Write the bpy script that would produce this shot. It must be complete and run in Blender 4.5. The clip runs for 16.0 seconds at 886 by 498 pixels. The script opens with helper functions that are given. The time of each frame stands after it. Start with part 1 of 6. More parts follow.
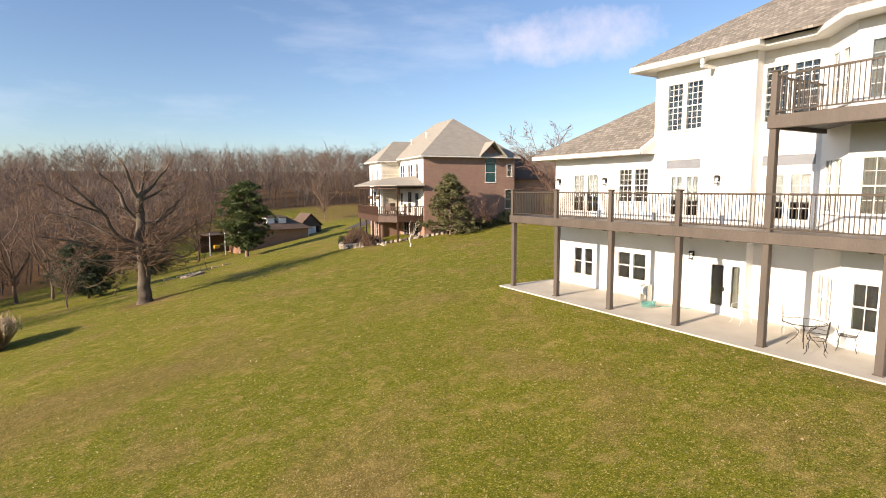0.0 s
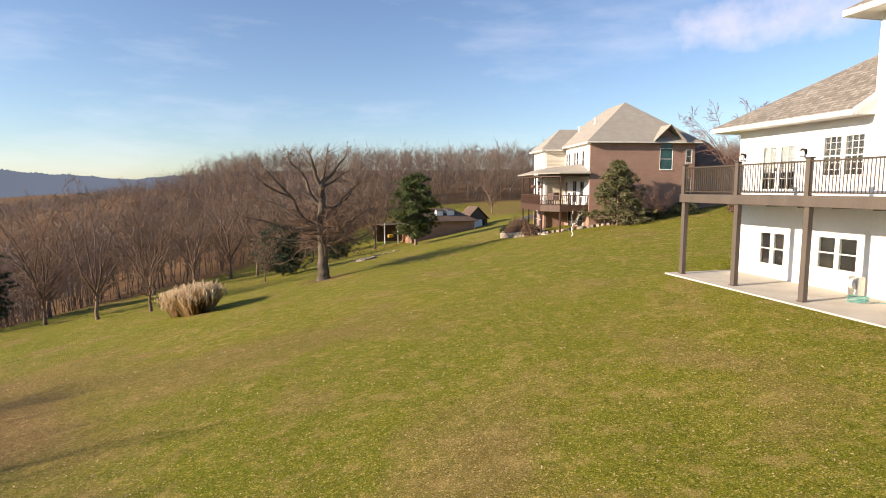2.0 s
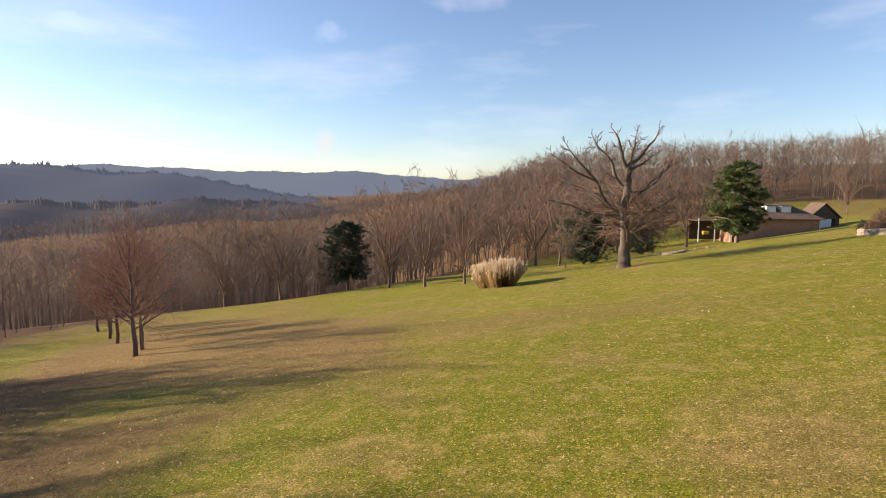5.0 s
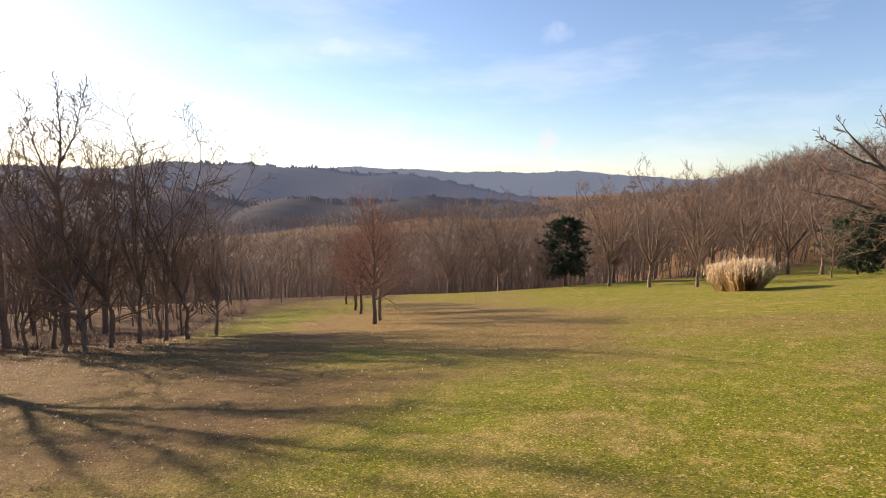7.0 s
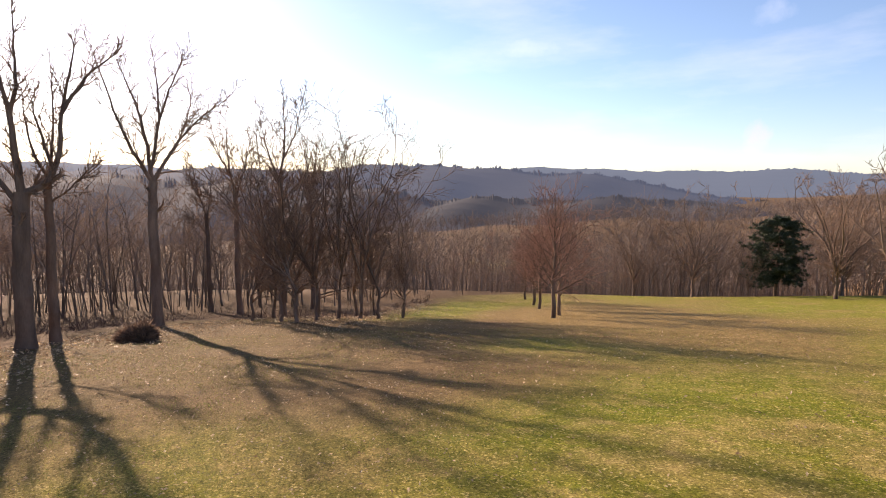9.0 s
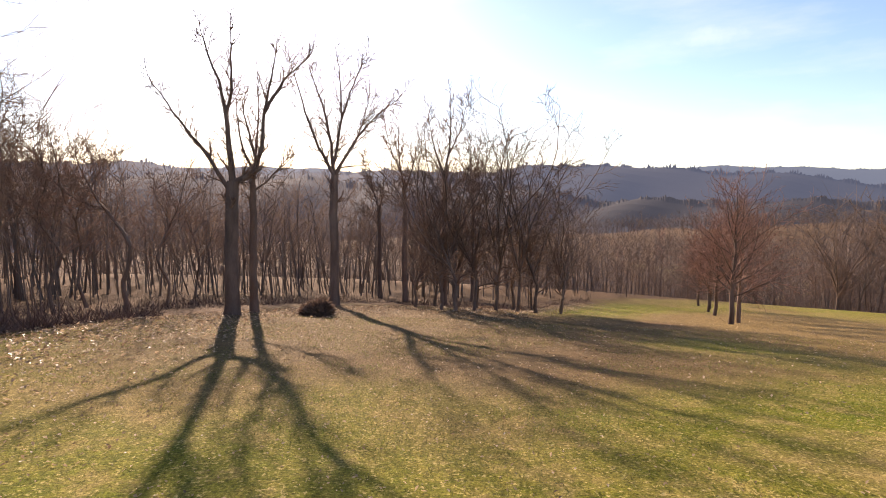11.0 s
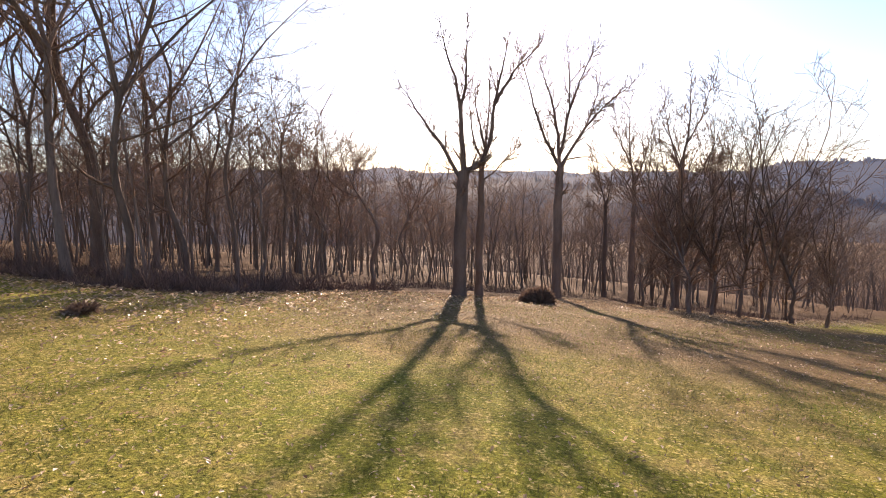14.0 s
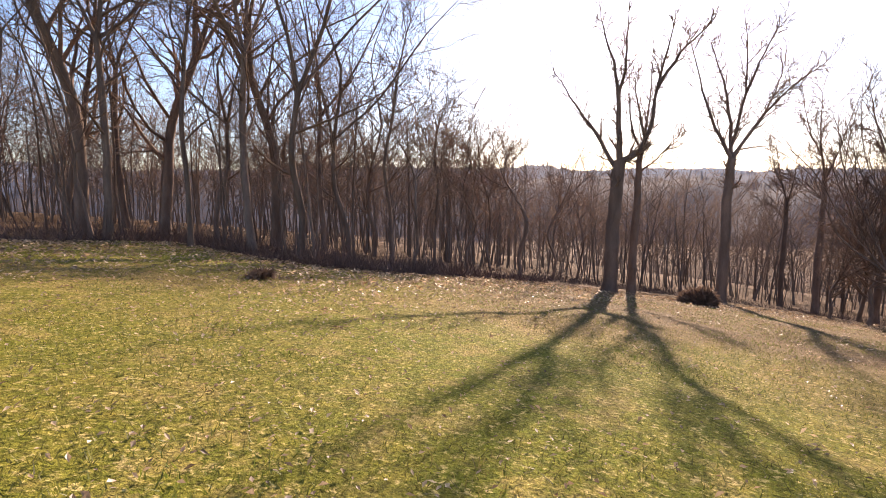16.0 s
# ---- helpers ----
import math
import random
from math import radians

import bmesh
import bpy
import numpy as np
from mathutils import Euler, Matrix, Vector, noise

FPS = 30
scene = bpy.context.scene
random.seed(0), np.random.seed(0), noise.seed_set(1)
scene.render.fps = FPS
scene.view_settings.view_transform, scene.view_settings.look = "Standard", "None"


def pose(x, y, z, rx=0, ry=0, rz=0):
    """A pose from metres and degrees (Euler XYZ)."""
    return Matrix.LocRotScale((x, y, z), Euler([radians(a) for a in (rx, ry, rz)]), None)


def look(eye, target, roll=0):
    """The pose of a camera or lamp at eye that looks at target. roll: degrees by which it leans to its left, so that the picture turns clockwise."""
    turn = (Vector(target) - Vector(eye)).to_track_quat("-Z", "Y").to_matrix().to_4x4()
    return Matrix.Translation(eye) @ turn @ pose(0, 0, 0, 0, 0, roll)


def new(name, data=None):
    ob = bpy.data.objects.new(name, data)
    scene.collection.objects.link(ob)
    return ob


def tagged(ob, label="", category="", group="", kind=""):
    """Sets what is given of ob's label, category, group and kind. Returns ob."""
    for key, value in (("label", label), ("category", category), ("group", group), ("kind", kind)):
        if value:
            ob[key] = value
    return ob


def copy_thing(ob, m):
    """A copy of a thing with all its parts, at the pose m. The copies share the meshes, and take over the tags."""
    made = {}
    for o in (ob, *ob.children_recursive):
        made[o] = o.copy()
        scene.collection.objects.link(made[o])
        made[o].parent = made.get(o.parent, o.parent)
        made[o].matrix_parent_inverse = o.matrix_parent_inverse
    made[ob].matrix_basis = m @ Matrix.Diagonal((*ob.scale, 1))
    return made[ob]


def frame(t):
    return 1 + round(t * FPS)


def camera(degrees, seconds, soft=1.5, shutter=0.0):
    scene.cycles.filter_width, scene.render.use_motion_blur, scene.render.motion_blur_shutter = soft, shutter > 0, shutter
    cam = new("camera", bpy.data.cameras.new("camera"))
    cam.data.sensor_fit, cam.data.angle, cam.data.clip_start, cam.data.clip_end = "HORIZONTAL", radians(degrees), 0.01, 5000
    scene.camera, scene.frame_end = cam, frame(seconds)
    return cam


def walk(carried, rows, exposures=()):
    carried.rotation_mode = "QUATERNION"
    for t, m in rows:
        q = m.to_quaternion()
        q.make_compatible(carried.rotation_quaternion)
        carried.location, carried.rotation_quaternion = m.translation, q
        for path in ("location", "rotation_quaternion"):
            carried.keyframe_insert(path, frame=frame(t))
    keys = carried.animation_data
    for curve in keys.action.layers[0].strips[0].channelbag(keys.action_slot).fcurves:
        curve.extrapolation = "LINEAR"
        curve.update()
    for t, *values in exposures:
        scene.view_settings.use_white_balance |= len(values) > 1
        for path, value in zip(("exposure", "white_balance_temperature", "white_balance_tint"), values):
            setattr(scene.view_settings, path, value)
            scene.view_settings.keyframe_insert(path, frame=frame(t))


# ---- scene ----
cam = camera(78.1, 16.0, 1.0)
PATH = [
    (0, (-16.295, -21.113, 4.763), (-15.295, -19.395, 4.541), -0.2),
    (0.5, (-16.039, -21.049, 4.523), (-15.181, -19.255, 4.301), -0.2),
    (1, (-15.769, -20.967, 4.292), (-15.052, -19.114, 4.068), -0.2),
    (1.5, (-15.497, -20.878, 4.021), (-14.922, -18.976, 3.797), -0.2),
    (2, (-15.276, -20.768, 3.743), (-14.847, -18.827, 3.521), -0.2),
    (2.5, (-15.147, -20.681, 3.509), (-14.871, -18.713, 3.287), -0.1),
    (3, (-14.946, -20.539, 3.239), (-14.832, -18.554, 3.02), -0.2),
    (3.5, (-14.914, -20.479, 3.005), (-14.965, -18.491, 2.787), -0.1),
    (4, (-14.876, -20.388, 2.798), (-15.105, -18.414, 2.579), -0.0),
    (4.5, (-14.869, -20.314, 2.552), (-15.306, -18.374, 2.334), 0.1),
    (5, (-14.912, -20.279, 2.355), (-15.558, -18.399, 2.136), 0.1),
    (7.5, (-15.395, -20.046, 1.428), (-16.838, -18.68, 1.206), 0.3),
    (8, (-15.486, -19.986, 1.277), (-17.039, -18.745, 1.055), 0.2),
    (8.5, (-15.594, -19.871, 1.095), (-17.244, -18.762, 0.875), 0.2),
    (9, (-15.632, -19.87, 0.996), (-17.361, -18.888, 0.773), 0.3),
    (9.5, (-15.592, -19.835, 0.875), (-17.389, -18.987, 0.654), 0.1),
    (10, (-15.614, -19.823, 0.738), (-17.47, -19.111, 0.515), 0.2),
    (12.5, (-15.486, -19.633, 0.228), (-17.474, -19.605, 0.013), -0.4),
    (13, (-15.575, -19.637, 0.095), (-17.56, -19.742, -0.12), -0.6),
    (13.5, (-15.566, -19.636, 0.005), (-17.54, -19.872, -0.208), -0.4),
    (14, (-15.564, -19.636, -0.073), (-17.518, -20.005, -0.287), -0.2),
    (14.5, (-15.556, -19.636, -0.155), (-17.481, -20.131, -0.37), 0.0),
    (15, (-15.577, -19.645, -0.25), (-17.467, -20.264, -0.467), 0.1),
    (15.5, (-15.575, -19.63, -0.334), (-17.418, -20.375, -0.552), 0.2),
    (16, (-15.592, -19.627, -0.406), (-17.375, -20.505, -0.628), 0.3),
]
EXPOSURES = [(0, 0.88, 7600, 17), (5, 1.04, 7900, 19), (7.5, 1.1, 8000, 21), (10, 1.17, 8000, 25), (12.5, 1.24, 7900, 25), (16, 1.42, 7800, 26)]
walk(cam, [(t, look(eye, target, roll)) for t, eye, target, roll in PATH], EXPOSURES)

# ---- daylight ----
SUN_AZ, SUN_EL = 96.6, 18.5
world = bpy.data.worlds.new("sky")
scene.world = world
world.use_nodes = True
wt = world.node_tree
wt.nodes.clear()


def wnode(kind, **values):
    n = wt.nodes.new(kind)
    for key, v in values.items():
        n.inputs[int(key[1:])].default_value = v
    return n


w_out = wt.nodes.new("ShaderNodeOutputWorld")
w_bg = wt.nodes.new("ShaderNodeBackground")
w_bg.inputs[1].default_value = 0.1
sky = wt.nodes.new("ShaderNodeTexSky")
sky.sky_type = "NISHITA"
sky.sun_disc = False
sky.sun_elevation = radians(SUN_EL)
sky.sun_rotation = radians(360 - SUN_AZ)
sky.air_density, sky.dust_density, sky.ozone_density = 1.0, 0.35, 3.5
w_co = wt.nodes.new("ShaderNodeTexCoord")
# thin high cloud, streaked along the horizon
w_map = wt.nodes.new("ShaderNodeMapping")
w_map.inputs["Scale"].default_value = (1.6, 1.6, 7.0)
wt.links.new(w_co.outputs["Generated"], w_map.inputs[0])
w_noise = wt.nodes.new("ShaderNodeTexNoise")
w_noise.inputs["Scale"].default_value, w_noise.inputs["Detail"].default_value, w_noise.inputs["Roughness"].default_value = 1.7, 7.0, 0.6
wt.links.new(w_map.outputs[0], w_noise.inputs["Vector"])
w_ramp = wt.nodes.new("ShaderNodeMapRange")
w_ramp.inputs[1].default_value, w_ramp.inputs[2].default_value = 0.5, 0.85
w_ramp.inputs[3].default_value, w_ramp.inputs[4].default_value = 0.0, 0.3
wt.links.new(w_noise.outputs["Fac"], w_ramp.inputs[0])
w_mix = wt.nodes.new("ShaderNodeMixRGB")
w_mix.inputs[2].default_value = (6.6, 6.7, 7.2, 1)
wt.links.new(w_ramp.outputs[0], w_mix.inputs[0])
wt.links.new(sky.outputs[0], w_mix.inputs[1])
last_sky = w_mix.outputs[0]


def sky_puff(last, az, el, wide, tall, colour, strength, scale):
    """One loose cloud: a soft spot of sky round a direction, broken up by noise."""
    a, e = radians(az), radians(el)
    d = Vector((-math.sin(a) * math.cos(e), math.cos(a) * math.cos(e), math.sin(e)))
    right = Vector((math.cos(a), math.sin(a), 0))
    up = right.cross(d)
    terms = []
    for axis, size in ((right, wide), (up, tall)):
        dot = wt.nodes.new("ShaderNodeVectorMath")
        dot.operation = "DOT_PRODUCT"
        dot.inputs[1].default_value = axis / size
        wt.links.new(w_co.outputs["Generated"], dot.inputs[0])
        off = wt.nodes.new("ShaderNodeMath")
        off.operation = "SUBTRACT"
        off.inputs[1].default_value = axis.dot(d) / size
        wt.links.new(dot.outputs["Value"], off.inputs[0])
        sq = wt.nodes.new("ShaderNodeMath")
        sq.operation = "MULTIPLY"
        wt.links.new(off.outputs[0], sq.inputs[0])
        wt.links.new(off.outputs[0], sq.inputs[1])
        terms.append(sq)
    add = wt.nodes.new("ShaderNodeMath")
    wt.links.new(terms[0].outputs[0], add.inputs[0])
    wt.links.new(terms[1].outputs[0], add.inputs[1])
    front = wt.nodes.new("ShaderNodeVectorMath")
    front.operation = "DOT_PRODUCT"
    front.inputs[1].default_value = d
    wt.links.new(w_co.outputs["Generated"], front.inputs[0])
    gate = wt.nodes.new("ShaderNodeMath")
    gate.operation = "GREATER_THAN"
    gate.inputs[1].default_value = 0.5
    wt.links.new(front.outputs["Value"], gate.inputs[0])
    nz = wt.nodes.new("ShaderNodeTexNoise")
    nz.inputs["Scale"].default_value, nz.inputs["Detail"].default_value, nz.inputs["Roughness"].default_value = scale, 6.0, 0.62
    wt.links.new(w_co.outputs["Generated"], nz.inputs["Vector"])
    nzs = wt.nodes.new("ShaderNodeMath")
    nzs.operation = "MULTIPLY_ADD"
    nzs.inputs[1].default_value, nzs.inputs[2].default_value = 2.6, -0.95
    wt.links.new(nz.outputs["Fac"], nzs.inputs[0])
    less = wt.nodes.new("ShaderNodeMath")
    less.operation = "SUBTRACT"
    wt.links.new(nzs.outputs[0], less.inputs[0])
    wt.links.new(add.outputs[0], less.inputs[1])
    mr = wt.nodes.new("ShaderNodeMapRange")
    mr.inputs[1].default_value, mr.inputs[2].default_value, mr.inputs[3].default_value, mr.inputs[4].default_value = -0.55, 0.55, 0.0, strength
    wt.links.new(less.outputs[0], mr.inputs[0])
    both = wt.nodes.new("ShaderNodeMath")
    both.operation = "MULTIPLY"
    wt.links.new(mr.outputs[0], both.inputs[0])
    wt.links.new(gate.outputs[0], both.inputs[1])
    mix = wt.nodes.new("ShaderNodeMixRGB")
    mix.inputs[2].default_value = (*colour, 1)
    wt.links.new(both.outputs[0], mix.inputs[0])
    wt.links.new(last, mix.inputs[1])
    return mix.outputs[0]


for puff in (
    (-43.0, 14.6, 0.17, 0.05, (6.6, 5.9, 6.3), 0.5, 13.0),
    (16.0, 18.3, 0.09, 0.022, (7.6, 7.4, 7.6), 0.12, 22.0),
    (30.5, 15.0, 0.035, 0.02, (8.4, 8.4, 8.6), 0.1, 30.0),
    (52.0, 13.6, 0.06, 0.016, (8.6, 8.6, 8.8), 0.1, 24.0),
    (30.9, 4.4, 0.022, 0.034, (4.6, 4.5, 4.5), 0.55, 34.0),
):
    last_sky = sky_puff(last_sky, *puff)
w_tint = wt.nodes.new("ShaderNodeMixRGB")
w_tint.blend_type = "MULTIPLY"
w_tint.inputs[0].default_value, w_tint.inputs[2].default_value = 1.0, (0.905, 0.985, 1.1, 1)
wt.links.new(last_sky, w_tint.inputs[1])
wt.links.new(w_tint.outputs[0], w_bg.inputs[0])
wt.links.new(w_bg.outputs[0], w_out.inputs[0])

sun_data = bpy.data.lights.new("sun", "SUN")
sun_data.energy, sun_data.angle, sun_data.color = 5.0, radians(0.6), (1.0, 0.92, 0.80)
sun = new("sun", sun_data)
sun_from = Vector((-math.sin(radians(SUN_AZ)) * math.cos(radians(SUN_EL)), math.cos(radians(SUN_AZ)) * math.cos(radians(SUN_EL)), math.sin(radians(SUN_EL))))
sun.matrix_world = look(sun_from * 100, (0, 0, 0))

# ---- materials ----


def material(name, a, b, scale=3.0, fine=30.0, rough=0.8, bump=0.15, metal=0.0, random_tint=0.0, island_tint=0.0, stretch=(1, 1, 1), coords="Object"):
    """Two colours mixed by coarse noise, shaded by fine noise, with fine relief."""
    m = bpy.data.materials.new(name)
    m.use_nodes = True
    t = m.node_tree
    p = t.nodes["Principled BSDF"]
    p.inputs["Roughness"].default_value, p.inputs["Metallic"].default_value = rough, metal
    p.inputs["Specular IOR Level"].default_value = 0.5 if rough < 0.8 else 0.12
    co = t.nodes.new("ShaderNodeTexCoord")
    mp = t.nodes.new("ShaderNodeMapping")
    mp.inputs["Scale"].default_value = stretch
    t.links.new(co.outputs[coords], mp.inputs[0])
    n1, n2 = t.nodes.new("ShaderNodeTexNoise"), t.nodes.new("ShaderNodeTexNoise")
    for n, s in ((n1, scale), (n2, fine)):
        n.inputs["Scale"].default_value, n.inputs["Detail"].default_value = s, 4.0
        t.links.new(mp.outputs[0], n.inputs["Vector"])
    r = t.nodes.new("ShaderNodeMapRange")
    r.inputs[1].default_value, r.inputs[2].default_value = 0.3, 0.7
    t.links.new(n1.outputs["Fac"], r.inputs[0])
    mix = t.nodes.new("ShaderNodeMixRGB")
    mix.inputs[1].default_value, mix.inputs[2].default_value = (*a, 1), (*b, 1)
    t.links.new(r.outputs[0], mix.inputs[0])
    shade = t.nodes.new("ShaderNodeMapRange")
    shade.inputs[3].default_value, shade.inputs[4].default_value = 0.72, 1.28
    t.links.new(n2.outputs["Fac"], shade.inputs[0])
    hsv = t.nodes.new("ShaderNodeHueSaturation")
    t.links.new(mix.outputs[0], hsv.inputs["Color"])
    value = shade.outputs[0]
    for amount, kind, out in ((random_tint, "ShaderNodeObjectInfo", "Random"), (island_tint, "ShaderNodeNewGeometry", "Random Per Island")):
        if amount:
            oi = t.nodes.new(kind)
            rr = t.nodes.new("ShaderNodeMapRange")
            rr.inputs[3].default_value, rr.inputs[4].default_value = 1 - amount, 1 + amount
            t.links.new(oi.outputs[out], rr.inputs[0])
            mul = t.nodes.new("ShaderNodeMath")
            mul.operation = "MULTIPLY"
            t.links.new(value, mul.inputs[0])
            t.links.new(rr.outputs[0], mul.inputs[1])
            value = mul.outputs[0]
    t.links.new(value, hsv.inputs["Value"])
    t.links.new(hsv.outputs[0], p.inputs["Base Color"])
    if bump:
        bp = t.nodes.new("ShaderNodeBump")
        bp.inputs["Strength"].default_value, bp.inputs["Distance"].default_value = bump, 0.02
        t.links.new(n2.outputs["Fac"], bp.inputs["Height"])
        t.links.new(bp.outputs[0], p.inputs["Normal"])
    return m


def brick_material(name, a, b, mortar, wide, tall, joint, rough=0.85, bump=0.4, swap=False, offset=0.5, vary=0.22):
    m = material(name, a, b, 1.2, 25, rough, 0)
    t = m.node_tree
    p = t.nodes["Principled BSDF"]
    old = p.inputs["Base Color"].links[0].from_socket
    geo = t.nodes.new("ShaderNodeNewGeometry")
    sep = t.nodes.new("ShaderNodeSeparateXYZ")
    t.links.new(geo.outputs["Position"], sep.inputs[0])
    add = t.nodes.new("ShaderNodeMath")
    t.links.new(sep.outputs[0], add.inputs[0])
    t.links.new(sep.outputs[1], add.inputs[1])
    com = t.nodes.new("ShaderNodeCombineXYZ")
    t.links.new((sep.outputs[1] if swap else add.outputs[0]), com.inputs[0])
    t.links.new(sep.outputs[2], com.inputs[1])
    br = t.nodes.new("ShaderNodeTexBrick")
    br.offset = offset
    br.inputs["Scale"].default_value = 1.0
    br.inputs["Brick Width"].default_value, br.inputs["Row Height"].default_value, br.inputs["Mortar Size"].default_value = wide, tall, joint
    br.inputs["Color1"].default_value, br.inputs["Color2"].default_value, br.inputs["Mortar"].default_value = (1 - vary, 1 - vary, 1 - vary, 1), (1 + vary, 1 + vary, 1 + vary, 1), (*mortar, 1)
    t.links.new(com.outputs[0], br.inputs["Vector"])
    mul = t.nodes.new("ShaderNodeMixRGB")
    mul.blend_type = "MULTIPLY"
    mul.inputs[0].default_value = 1.0
    t.links.new(old, mul.inputs[1])
    t.links.new(br.outputs["Color"], mul.inputs[2])
    t.links.new(mul.outputs[0], p.inputs["Base Color"])
    bp = t.nodes.new("ShaderNodeBump")
    bp.inputs["Strength"].default_value, bp.inputs["Distance"].default_value, bp.invert = bump, 0.01, True
    t.links.new(br.outputs["Fac"], bp.inputs["Height"])
    t.links.new(bp.outputs[0], p.inputs["Normal"])
    return m


def glass_material():
    m = bpy.data.materials.new("window_glass")
    m.use_nodes = True
    p = m.node_tree.nodes["Principled BSDF"]
    p.inputs["Base Color"].default_value = (0.86, 0.9, 0.9, 1)
    p.inputs["Roughness"].default_value, p.inputs["IOR"].default_value = 0.03, 1.45
    p.inputs["Transmission Weight"].default_value = 1.0
    return m


M_WHITE = material("white_painted_wall", (0.80, 0.79, 0.76), (0.74, 0.73, 0.70), 0.7, 40, 0.75, 0.08)
M_TRIM = material("white_trim", (0.80, 0.79, 0.75), (0.74, 0.72, 0.68), 1.2, 30, 0.5, 0.03)
M_BROWN = material("brown_deck_paint", (0.105, 0.083, 0.066), (0.08, 0.063, 0.05), 2.0, 40, 0.55, 0.1, stretch=(1, 1, 0.3))
M_RAIL = material("bronze_rail_metal", (0.10, 0.075, 0.055), (0.08, 0.062, 0.046), 4.0, 60, 0.4, 0.02, metal=0.3)
M_CONCRETE = material("patio_concrete", (0.55, 0.51, 0.44), (0.45, 0.415, 0.35), 0.9, 40, 0.85, 0.1)
M_GLASS = glass_material()
M_ROOM = material("room_interior", (0.22, 0.20, 0.17), (0.16, 0.145, 0.125), 1.0, 10, 0.9, 0)
M_CURTAIN = material("pale_curtain", (0.30, 0.28, 0.24), (0.17, 0.16, 0.14), 4.0, 30, 0.9, 0.1, stretch=(6, 6, 0.2))
# Solid dark sheet behind glass: screens on the wing, plain backing elsewhere.
M_SCREEN = material("dark_screen_sheet", (0.05, 0.045, 0.04), (0.035, 0.032, 0.03), 3, 60, 0.7, 0)
M_SHINGLE = brick_material("brown_shingles", (0.275, 0.25, 0.215), (0.215, 0.192, 0.165), (0.6, 0.58, 0.56), 0.17, 0.11, 0.01, 0.9, 0.6, True, vary=0.3)
M_SHINGLE_GREY = brick_material("grey_shingles", (0.34, 0.315, 0.27), (0.31, 0.285, 0.245), (0.9, 0.9, 0.9), 0.33, 0.11, 0.008, 0.9, 0.25, vary=0.06)
M_BRICK = brick_material("red_brown_brick", (0.33, 0.205, 0.158), (0.30, 0.186, 0.142), (1.1, 1.15, 1.2), 0.23, 0.085, 0.012, 0.85, 0.4, vary=0.08)
M_BRICK_PALE = brick_material("pale_ranch_brick", (0.34, 0.19, 0.125), (0.27, 0.15, 0.10), (1.3, 1.4, 1.5), 0.23, 0.085, 0.012, 0.85, 0.4)
M_SIDING = brick_material("cream_siding", (0.66, 0.60, 0.49), (0.60, 0.545, 0.44), (0.72, 0.72, 0.72), 30.0, 0.13, 0.012, 0.6, 0.5)
M_DECKWOOD = material("dark_red_stained_wood", (0.085, 0.042, 0.026), (0.06, 0.03, 0.02), 3, 40, 0.6, 0.1, stretch=(1, 1, 0.3))
M_STONE = material("garden_stone", (0.33, 0.28, 0.22), (0.22, 0.19, 0.155), 2.5, 20, 0.9, 0.4, random_tint=0.25)
M_BARK = material("grey_brown_bark", (0.235, 0.165, 0.125), (0.125, 0.088, 0.068), 3.0, 22, 0.95, 0.7, stretch=(1, 1, 0.25), random_tint=0.2)
M_BARK_PALE = material("pale_weathered_bark", (0.17, 0.14, 0.11), (0.06, 0.048, 0.037), 1.6, 18, 0.95, 0.8, stretch=(1, 1, 0.3))
M_TWIG = material("brown_twigs", (0.30, 0.205, 0.15), (0.22, 0.15, 0.112), 0.6, 9, 0.9, 0, random_tint=0.25)
M_TWIG_RED = material("reddish_twigs", (0.36, 0.215, 0.165), (0.28, 0.17, 0.128), 0.6, 9, 0.9, 0, random_tint=0.2)
M_WOODS = material("woods_twigs", (0.225, 0.165, 0.132), (0.14, 0.105, 0.088), 0.02, 0.3, 0.95, 0, island_tint=0.3)
M_WOODS_TRUNK = material("woods_trunks", (0.25, 0.208, 0.18), (0.13, 0.108, 0.094), 0.05, 0.6, 0.95, 0, island_tint=0.3)
M_NEEDLE = material("dark_green_needles", (0.045, 0.07, 0.016), (0.08, 0.105, 0.024), 0.8, 6, 0.6, 0, island_tint=0.35)
M_NEEDLE_DARK = material("deep_green_needles", (0.026, 0.044, 0.018), (0.045, 0.065, 0.026), 0.8, 6, 0.6, 0, island_tint=0.35)
M_SPRUCE = material("grey_green_needles", (0.085, 0.09, 0.032), (0.12, 0.115, 0.042), 0.8, 6, 0.6, 0, island_tint=0.35)
M_REED = material("dry_reed", (0.56, 0.40, 0.21), (0.44, 0.29, 0.14), 1.0, 12, 0.85, 0, island_tint=0.3)
M_PLUME = material("reed_plume", (0.66, 0.54, 0.38), (0.56, 0.43, 0.28), 1.0, 12, 0.9, 0, island_tint=0.2)
M_IRON = material("black_wrought_iron", (0.03, 0.028, 0.026), (0.04, 0.036, 0.03), 8, 60, 0.45, 0.05, metal=0.6)
M_PALE_IRON = material("cream_painted_iron", (0.66, 0.64, 0.57), (0.58, 0.56, 0.49), 8, 60, 0.5, 0.05)
M_HOSE = material("teal_hose", (0.09, 0.40, 0.35), (0.07, 0.32, 0.29), 8, 60, 0.5, 0.02)
M_LEAF = material("fallen_leaf", (0.60, 0.45, 0.29), (0.17, 0.09, 0.045), 1.5, 9, 0.5, 0, island_tint=0.6)
M_BLADE = material("grass_blade", (0.12, 0.165, 0.014), (0.235, 0.185, 0.055), 0.6, 9, 0.6, 0, island_tint=0.6)
M_SHRUB = material("brown_shrub", (0.23, 0.145, 0.10), (0.16, 0.105, 0.075), 1.2, 9, 0.9, 0, island_tint=0.3)
